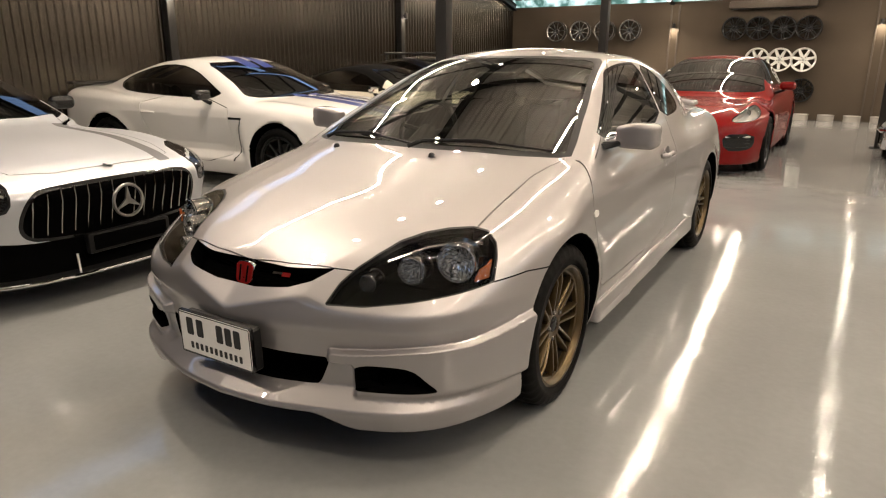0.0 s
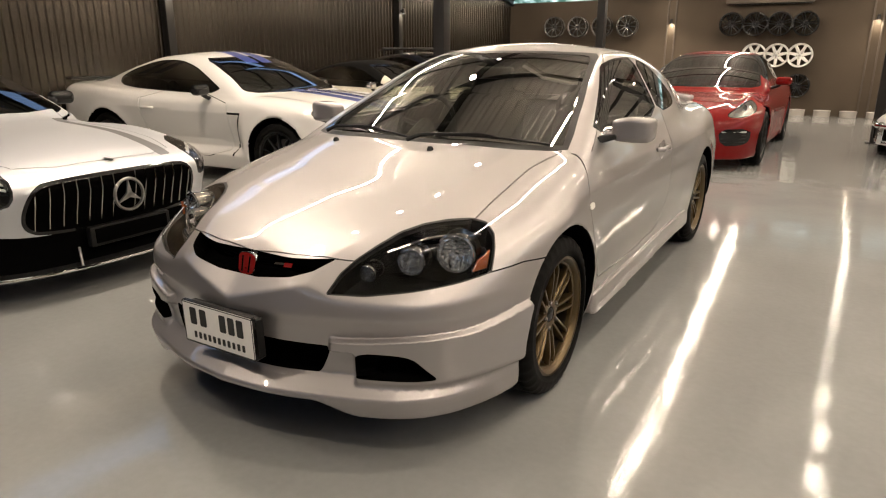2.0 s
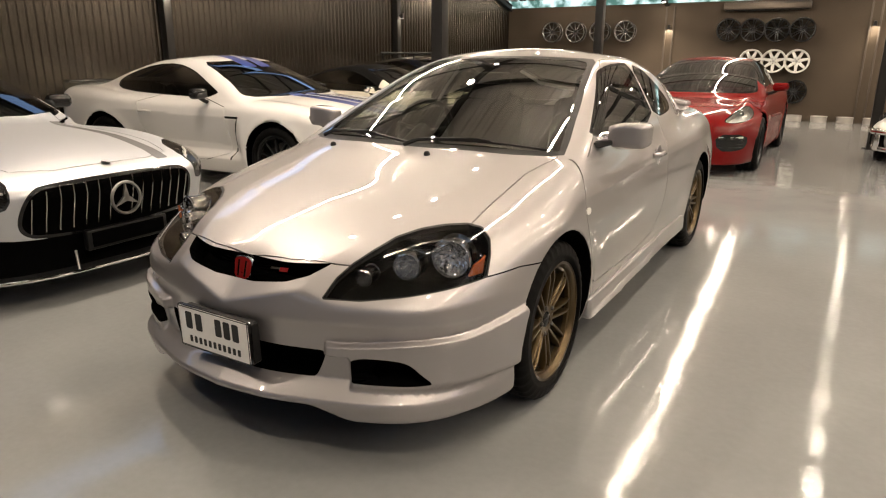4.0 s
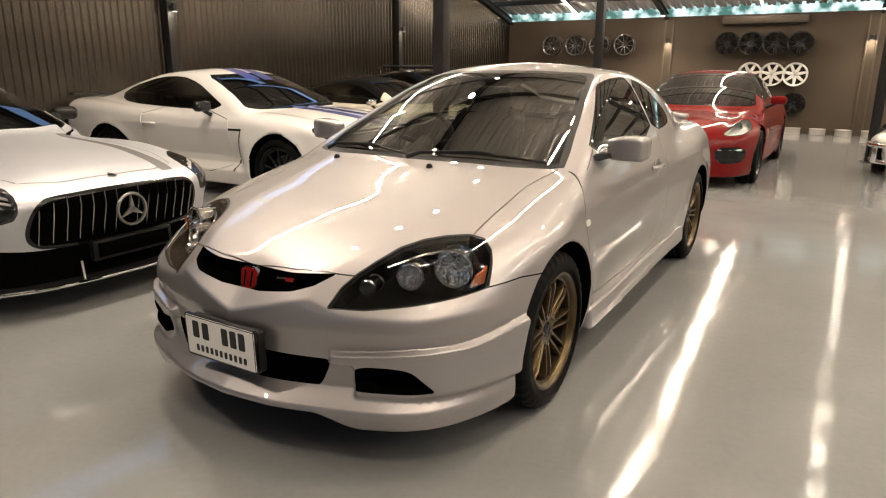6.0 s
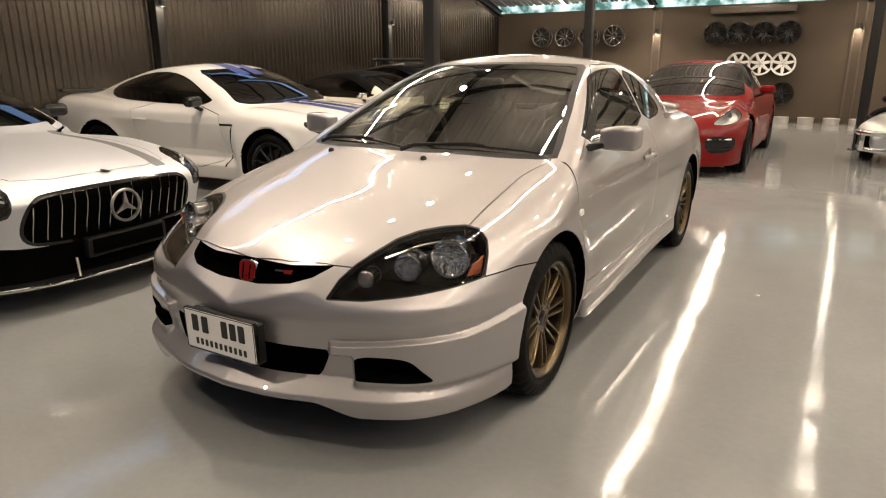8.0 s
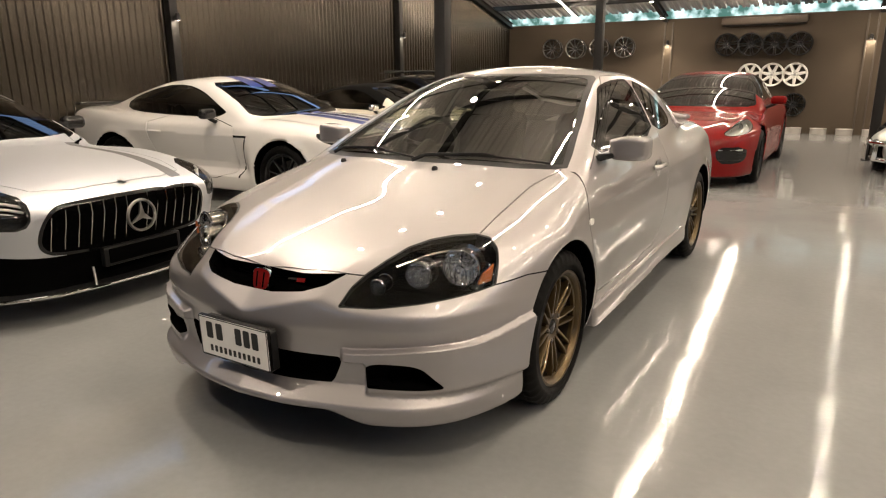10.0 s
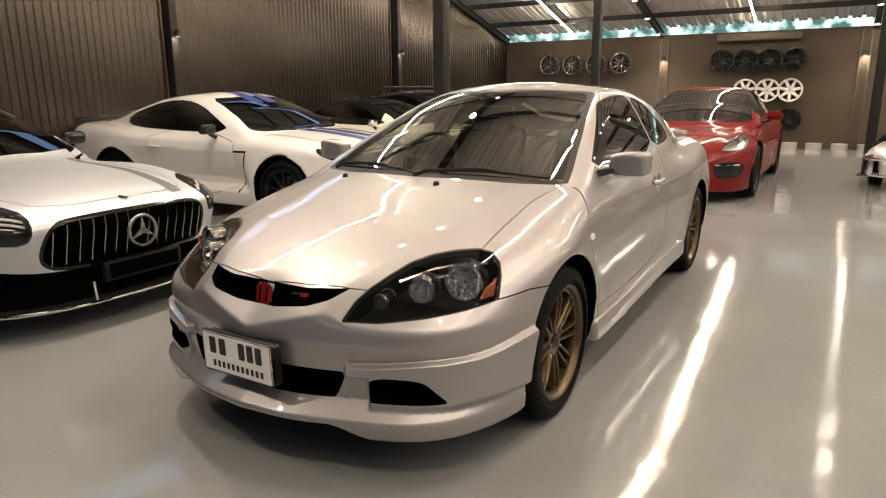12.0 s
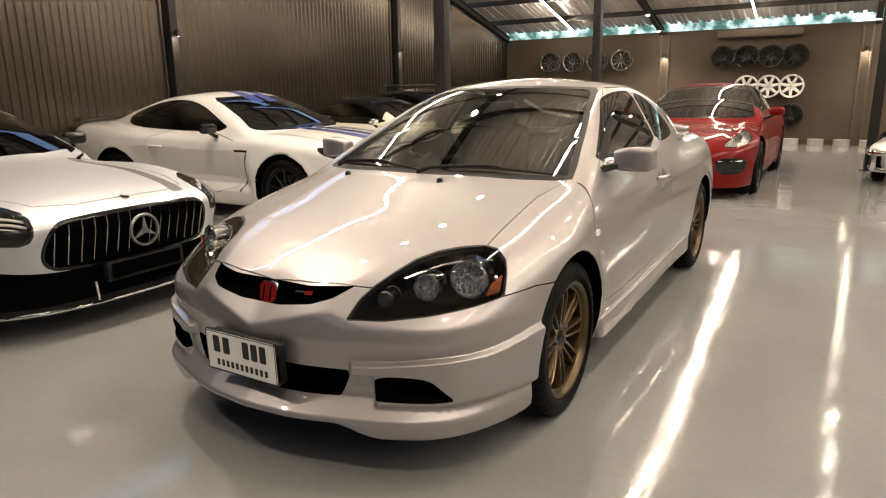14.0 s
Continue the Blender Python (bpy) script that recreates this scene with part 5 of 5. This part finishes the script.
HATCH_REGIONS = [
    ("windscreen", [(-0.2, 0.955), (0.66, 0.955), (0.74, 0.97), (0.58, 1.31), (0.53, 1.335), (-0.2, 1.36)], "front", above(0.9, 2.7), "dark_glass", 0.02, False),
    ("side_window", rounded([(1.80, 1.01), (2.1, 1.18), (2.5, 1.315), (2.9, 1.345), (3.4, 1.31), (3.9, 1.15), (3.95, 1.06), (3.0, 1.03)], 1), "side", out_of(0.5), "dark_glass", 0.012, True),
    ("bonnet", [(-0.2, 0.16), (0.4, 0.24), (0.52, 0.5), (0.64, 1.0), (0.72, 1.42), (0.4, 1.36), (-0.2, 1.32)], "plan", above(0.55, 1.6), "red", 0, False),
    ("door", rounded([(1.66, 0.98), (1.55, 0.6), (1.62, 0.27), (2.5, 0.27), (2.7, 0.6), (2.72, 1.05)], 1), "side", out_of(0.6), "red", 0, True),
    ("headlight", rounded([(0.58, 0.655), (0.76, 0.735), (1.0, 0.815), (1.10, 0.81), (1.07, 0.74), (0.9, 0.665), (0.68, 0.64)], 2), "corner", lambda p: (p[:, 1] < 0.95) & (np.abs(p[:, 0]) > 0.4), "lens", 0.008, True),
    ("side_intake", rounded([(0.53, 0.505), (0.86, 0.515), (0.86, 0.36), (0.78, 0.31), (0.57, 0.31)], 1), "front", ahead(0.5), "gloss_black", 0, True),
    ("middle_intake", rounded([(-0.3, 0.40), (0.32, 0.40), (0.28, 0.22), (-0.3, 0.22)], 1), "front", ahead(0.4), "gloss_black", 0, False),
]


def mirror_pair(root, x, y, z, mat, parent_label=""):
    for s in (1, -1):
        f = lambda p: smax(rbox(p, (s * x, y, z), (0.10, 0.065, 0.055), 0.045), (p[:, 1] - y) - 0.03, 0.02)
        m = solid("door_mirror", f, (s * x - 0.16, y - 0.12, z - 0.1), (s * x + 0.16, y + 0.12, z + 0.1), 0.02, mat, root, parent_label)
        tube("mirror_arm", [(s * (x - 0.04), y + 0.01, z - 0.05), (s * (x - 0.13), y + 0.02, z - 0.09), (s * (x - 0.2), y + 0.03, z - 0.1)], 0.022, "plastic", m)


def lamp_inside(root, got, f, spots, sink=0.09, look="gloss_black"):
    """Housing and reflectors behind the headlight lenses."""
    skin_pts, skin_faces, tag, c = got
    for s in (1, -1):
        ids = np.nonzero((tag == "headlight") & (np.sign(c[:, 0]) == s))[0]
        if not len(ids):
            continue
        house = panel("lamp_housing", skin_pts, [skin_faces[i] for i in ids], f, look, root, -sink, sink=sink)
        for x, y, z, r in spots:
            m = Matrix.Translation((s * x, y, z)) @ Matrix.Rotation(-math.pi / 2, 4, "Z")
            bowl = spin("reflector", [(0.012, r), (0.014, r * 0.93), (-0.01, r * 0.86), (-0.03, r * 0.6), (-0.04, r * 0.25), (-0.04, 0.0001)], "chrome", house, 32, m=m)
            spin("lamp_bulb", [(-0.04, r * 0.3), (-0.005, r * 0.28), (0.004, r * 0.16), (0.006, 0.0001)], "lens", bowl, 16, m=m)


def build_gt():
    root = tagged(empty("sports_car", -1.88, 0.90, 0, 90 + 2, 0.985), "matt silver low sports car with grey bonnet stripes and slatted grille", "car")
    f, op = car_form(GT)
    out, got = car_panels(root, f, op, (1.06, 4.65, 1.36), 0.04, "satin", GT_REGIONS)
    lamp_inside(root, got, f, [(0.66, 0.36, 0.635, 0.05), (0.74, 0.44, 0.645, 0.05)], 0.07)
    for s in (1, -1):
        for k, z in enumerate((0.665, 0.635, 0.605)):
            tube("daytime_bar", [(s * 0.585, 0.165, z - 0.02), (s * 0.64, 0.215, z), (s * 0.74, 0.32, z + 0.02), (s * 0.80, 0.42, z + 0.03)], 0.008, "white_alloy", root, 6)
    # upright grille bars
    for i in range(-7, 8):
        x = i * 0.072
        if abs(i) < 1:
            continue
        zt = 0.645 if abs(x) < 0.38 else 0.645 - (abs(x) - 0.38) * 0.5
        pts = []
        for z in (0.385, 0.45, 0.52, 0.58, zt):
            y0 = float(GT["nose"](np.array([z]))[0] + GT["bow"](np.array([abs(x)]))[0])
            pts.append((x, y0 + 0.0, z))
        tube("grille_bar", pts, 0.0055, "smoke_chrome", root, 6)
    # round emblem: ring and three arms
    spin("emblem_ring", [(0.0, 0.102), (0.012, 0.098), (0.012, 0.088), (0.0, 0.084), (-0.01, 0.093)], "alloy", root, 40, m=Matrix.Translation((0, -0.02, 0.515)) @ Matrix.Rotation(-math.pi / 2, 4, "Z"), closed=True)
    for k in range(3):
        a = math.radians(90 + 120 * k)
        d, e = np.array([math.cos(a), math.sin(a)]), np.array([-math.sin(a), math.cos(a)])
        tri = [tuple(d * 0.09), tuple(e * 0.020 - d * 0.006), tuple(-e * 0.020 - d * 0.006)]
        outline_plate("emblem_arm", tri, 0.012, "alloy", root, Matrix.Translation((0, -0.028, 0.515)))
    spin("bonnet_badge", [(0, 0.028), (0.004, 0.026), (0.005, 0.0001)], "chrome", root, 20, m=Matrix.Translation((0, 0.13, 0.712)) @ Matrix.Rotation(-math.pi / 2 + 0.35, 4, "Y"))
    block("number_plate_holder", (-0.27, -0.015, 0.245), (0.27, 0.03, 0.365), "plastic", root, bevel=0.012)
    block("plate_recess", (-0.24, -0.022, 0.265), (0.24, -0.012, 0.350), "cavity", root, bevel=0.004)
    # splitter with a bright edge and two stays
    pts, edge = [], []
    for i in range(-16, 17):
        x = i / 16 * 0.93
        y = float(GT["bow"](np.array([abs(x)]))[0]) * 0.95 - 0.075
        edge.append((x, y, 0.160))
    bm = bmesh.new()
    rows = [[bm.verts.new((x, y + dy, z)) for x, y, _ in edge] for dy, z in ((0, 0.168), (0.3, 0.178), (0.3, 0.148), (0, 0.152))]
    for a, b in zip(rows, rows[1:] + rows[:1]):
        for i in range(len(edge) - 1):
            bm.faces.new((a[i], a[i + 1], b[i + 1], b[i]))
    part("splitter", bm, "plastic", root)
    tube("splitter_edge", [(x, y - 0.004, z) for x, y, z in edge], 0.010, "bowl", root, 8)
    for s in (1, -1):
        tube("splitter_stay", [(s * 0.36, -0.045, 0.168), (s * 0.33, 0.015, 0.262)], 0.007, "alloy", root, 6)
    mirror_pair(root, 0.98, 2.15, 0.955, "gloss_black", "gloss black door mirror")
    w = wheel(0.335, 0.27, 0.255, "dark_alloy", 10, 0, (0.03, 0.016))
    four_wheels(root, w, GT["axles"], 0.83, 0.335)
    return root


def build_pony(name, label, x, y, turn, size, paint, stripes, extra_rack=False, soft_top=False):
    root = tagged(empty(name, x, y, 0, turn, size), label, "car")
    K = dict(PONY)
    f, op = car_form(K)
    regions = []
    for r in PONY_REGIONS:
        if not stripes and r[0] in ("stripe", "roof_stripe", "fender_vent"):
            continue
        regions.append((r[0], r[1], r[2], r[3], paint if r[4] == "white" else r[4], r[5], r[6]))
    if stripes:
        regions.append(regions.pop(2)), regions.append(regions.pop(2))
    if soft_top:
        regions.insert(0, ("soft_top", [(-0.3, 1.9), (0.85, 1.9), (0.85, 4.15), (-0.3, 4.2)], "plan", above(0.985), "cloth", 0, False))
    car_panels(root, f, op, (1.04, 4.9, 1.46), 0.045, paint, regions, 1 if stripes else 0)
    mirror_pair(root, 1.0, 1.95, 0.985, "gloss_black" if stripes else "chrome", "gloss black door mirror" if stripes else "bright door mirror")
    w = wheel(0.34, 0.27, 0.25, "dark_alloy", 10, 0, (0.03, 0.018))
    four_wheels(root, w, K["axles"], 0.80, 0.34)
    for s in (1, -1):
        xs = s * 0.945
        tube("door_handle", [(xs - s * 0.02, 2.80, 0.765), (xs + s * 0.006, 2.83, 0.77), (xs + s * 0.006, 2.97, 0.77), (xs - s * 0.02, 3.0, 0.765)], 0.014, paint, root)
    if stripes:
        block("tail_lip", (-0.70, 4.55, 1.03), (0.70, 4.72, 1.065), "gloss_black", root, bevel=0.012)
    if extra_rack:
        for yb in (2.35, 3.05):
            tube("rack_bar", [(-0.66, yb, 1.44), (0.66, yb, 1.44)], 0.014, "plastic", root)
            for s in (1, -1):
                tube("rack_foot", [(s * 0.58, yb, 1.44), (s * 0.60, yb, 1.30)], 0.016, "plastic", root)
        for s in (1, -1):
            tube("rack_rail", [(s * 0.58, 2.15, 1.395), (s * 0.58, 2.5, 1.42), (s * 0.58, 3.2, 1.40)], 0.012, "plastic", root)
    return root


def build_hatch():
    root = tagged(empty("red_sports_saloon", -0.09, 6.60, 0, 0, 0.95), "glossy red four-door sports saloon parked facing forward", "car")
    f, op = car_form(HATCH)
    out, got = car_panels(root, f, op, (1.05, 5.05, 1.48), 0.045, "red", HATCH_REGIONS)
    lamp_inside(root, got, f, [(0.72, 0.50, 0.735, 0.05), (0.62, 0.36, 0.695, 0.042)], 0.06, "alloy")
    for s in (1, -1):
        for z in (0.475, 0.435, 0.395, 0.355):
            y0 = 0.16
            tube("intake_slat", [(s * 0.57, 0.095, z), (s * 0.70, 0.16, z), (s * 0.82, 0.26, z)], 0.006 if z < 0.46 else 0.012, "plastic" if z < 0.46 else "alloy", root, 6)
    mirror_pair(root, 1.02, 1.78, 1.02, "red")
    w = wheel(0.34, 0.26, 0.255, "dark_alloy", 5, 0.035, (0.03, 0.02))
    four_wheels(root, w, HATCH["axles"], 0.83, 0.34)
    return root


build_gt()
build_pony("white_coupe", "white fastback coupe with twin blue stripes and black mirrors", -2.13, 4.2, 93.1, 0.958, "white", True)
build_pony("convertible", "cream convertible with its black soft top up", -2.6, 7.3, 92, 0.87, "cream", False, soft_top=True)
build_pony("dark_car_with_rack", "dark car with a black roof rack", -2.9, 9.5, 92, 0.965, "black_paint", False, True)
build_hatch()

# ---- things along the rear wall ----
def wall_wheel(x, z, mat, count, gap, spoke, label, group, tilt):
    rim = wheel(0, 0.20, 0.245, mat, count, gap, spoke, disc=False, dish=0.03, centre="gloss_black" if mat != "white_alloy" else "alloy", name="alloy_wheel")
    rim.matrix_world = Matrix.Translation((x, ROOM_B - 0.13, z)) @ Matrix.Rotation(-math.pi / 2, 4, "Z") @ Matrix.Rotation(tilt, 4, "X")
    tube("wall_hook", [(-0.14, 0, 0), (0.02, 0, 0)], 0.012, "steel", rim, 8)
    return tagged(rim, label, "wheel", group)


a = wall_wheel(-5.20, 1.95, "grey_alloy", 10, 0, (0.034, 0.020), "machined grey alloy wheel hung on the wall", "grey wheels on the wall", 0.1)
for k, x in enumerate((-4.57, -3.94, -3.31)):
    copy_thing(a, Matrix.Translation((x, ROOM_B - 0.13, 1.945)) @ Matrix.Rotation(-math.pi / 2, 4, "Z") @ Matrix.Rotation(0.4 + k, 4, "X"))
a = wall_wheel(-0.95, 1.94, "dark_alloy", 7, 0.03, (0.03, 0.02), "black alloy wheel hung on the wall", "black wheels on the wall", 0.2)
for k, (x, z) in enumerate(((-0.455, 1.935), (0.04, 1.93), (0.535, 1.925), (0.54, 0.63))):
    copy_thing(a, Matrix.Translation((x, ROOM_B - 0.13, z)) @ Matrix.Rotation(-math.pi / 2, 4, "Z") @ Matrix.Rotation(0.5 + 0.7 * k, 4, "X"))
a = wall_wheel(-0.41, 1.275, "white_alloy", 7, 0, (0.075, 0.05), "white seven-spoke alloy wheel hung on the wall", "white wheels on the wall", 0.22)
for k, x in enumerate((0.05, 0.51)):
    copy_thing(a, Matrix.Translation((x, ROOM_B - 0.13, 1.273)) @ Matrix.Rotation(-math.pi / 2, 4, "Z") @ Matrix.Rotation(0.22, 4, "X"))


def drum(x):
    ob = spin("metal_drum", [(0.0, 0.0001), (0.0, 0.155), (0.006, 0.16), (0.11, 0.16), (0.116, 0.167), (0.125, 0.167), (0.13, 0.16), (0.124, 0.150), (0.10, 0.142), (0.10, 0.0001)], "pale_tin", None, 36, axis="z")
    ob.matrix_world = pose(x, ROOM_B - 0.18, 0)
    return ob


first = tagged(drum(-1.35), "low pale round tub standing against the rear wall", "tub", "pale tubs")
for k in range(1, 9):
    copy_thing(first, pose(-1.35 + 0.49 * k, ROOM_B - 0.18, 0))

blind = empty("roller_blind_box", -0.235, ROOM_B - 0.02, 2.44)
block("case", (-0.87, -0.16, -0.075), (0.87, 0.02, 0.075), "conduit", blind, bevel=0.02)
block("bottom_rail", (-0.84, -0.10, -0.10), (0.84, -0.05, -0.076), "steel", blind, bevel=0.006)
tagged(blind, "brown roller blind case above the rear wall", "blind")


# an old chromed car, only its front corner in view
def vintage_car():
    root = tagged(empty("vintage_car", 2.42, 8.6, 0), "old silver car with heavy chrome bumper", "car")
    solid("fender", lambda p: smax(smax(np.sqrt((p[:, 0] / 1.35) ** 2 + ((p[:, 1] - 0.7) / 2.0) ** 2 + (p[:, 2] - 0.30) ** 2) - 0.36, 0.40 - p[:, 2], 0.03), np.abs(p[:, 1] - 0.9) - 1.2, 0.05), (-0.6, -0.4, 0.3), (0.6, 1.6, 0.75), 0.04, "alloy", root, "polished silver rounded fender")
    solid("lower_body", lambda p: rbox(p, (0.06, 0.75, 0.30), (0.36, 0.62, 0.12), 0.09), (-0.4, 0.0, 0.1), (0.6, 1.5, 0.5), 0.05, "satin", root)
    path = [(-0.44, 0.9, 0.43), (-0.47, 0.5, 0.43), (-0.44, 0.15, 0.43), (-0.30, 0.0, 0.43), (0.1, -0.06, 0.43), (0.6, -0.06, 0.43)]
    tube("bumper", path, 0.035, "chrome", root, 12)
    tube("lower_bumper", [(x * 0.9, y + 0.04, 0.215) for x, y, z in path], 0.028, "chrome", root, 12)
    for x, y in ((-0.40, 0.12), (-0.10, -0.02)):
        block("overrider", (x - 0.03, y - 0.04, 0.20), (x + 0.03, y + 0.03, 0.48), "chrome", root, bevel=0.02)
    block("mud_flap", (-0.46, 0.62, 0.22), (-0.44, 0.80, 0.42), "rubber", root, bevel=0.004)
    spin("headlight", [(0.0, 0.10), (0.03, 0.105), (0.04, 0.095), (0.06, 0.06), (0.065, 0.0001)], "chrome", root, 28, m=Matrix.Translation((0.0, 0.0, 0.60)) @ Matrix.Rotation(-math.pi / 2, 4, "Z"))
    solid("indicator", lambda p: rbox(p, (-0.10, 0.12, 0.71), (0.05, 0.05, 0.03), 0.025), (-0.18, 0.04, 0.66), (0.0, 0.2, 0.76), 0.03, "amber", root)
    w = wheel(0.30, 0.17, 0.19, "alloy", 8, 0, (0.03, 0.02))
    w.parent = root
    w.matrix_basis = Matrix.Translation((-0.30, 0.85, 0.30)) @ Matrix.Rotation(math.pi, 4, "Z")


vintage_car()


# small dark motorcycle by the post
def small_bike():
    root = tagged(empty("motorcycle", 2.95, 12.3, 0, 100), "small dark motorcycle standing near the rear wall", "motorcycle")
    for y in (-0.55, 0.55):
        t = spin("wheel", [(-0.04, 0.20), (-0.05, 0.25), (-0.02, 0.285), (0.02, 0.285), (0.05, 0.25), (0.04, 0.20)], "rubber", root, 32, m=Matrix.Translation((0, y, 0.285)))
        spin("rim", [(-0.03, 0.20), (0.0, 0.185), (0.03, 0.20)], "alloy", t, 32, m=Matrix.Translation((0, y, 0.285)))
    solid("tank", lambda p: rbox(p, (0, -0.12, 0.70), (0.11, 0.22, 0.10), 0.09), (-0.2, -0.4, 0.5), (0.2, 0.2, 0.9), 0.05, "black_paint", root)
    solid("saddle", lambda p: rbox(p, (0, 0.35, 0.70), (0.11, 0.28, 0.05), 0.045), (-0.2, 0.0, 0.6), (0.2, 0.7, 0.8), 0.05, "cloth", root)
    solid("engine", lambda p: rbox(p, (0, -0.02, 0.40), (0.13, 0.18, 0.14), 0.05), (-0.2, -0.3, 0.2), (0.2, 0.3, 0.6), 0.05, "iron", root)
    for s in (1, -1):
        tube("fork", [(s * 0.07, -0.55, 0.285), (s * 0.07, -0.34, 0.92)], 0.02, "chrome", root)
    tube("handlebar", [(-0.32, -0.22, 0.98), (-0.08, -0.33, 0.94), (0.08, -0.33, 0.94), (0.32, -0.22, 0.98)], 0.013, "steel", root)
    tube("frame", [(0, -0.36, 0.82), (0, -0.1, 0.58), (0, 0.5, 0.60), (0, 0.55, 0.285)], 0.025, "steel", root)


small_bike()
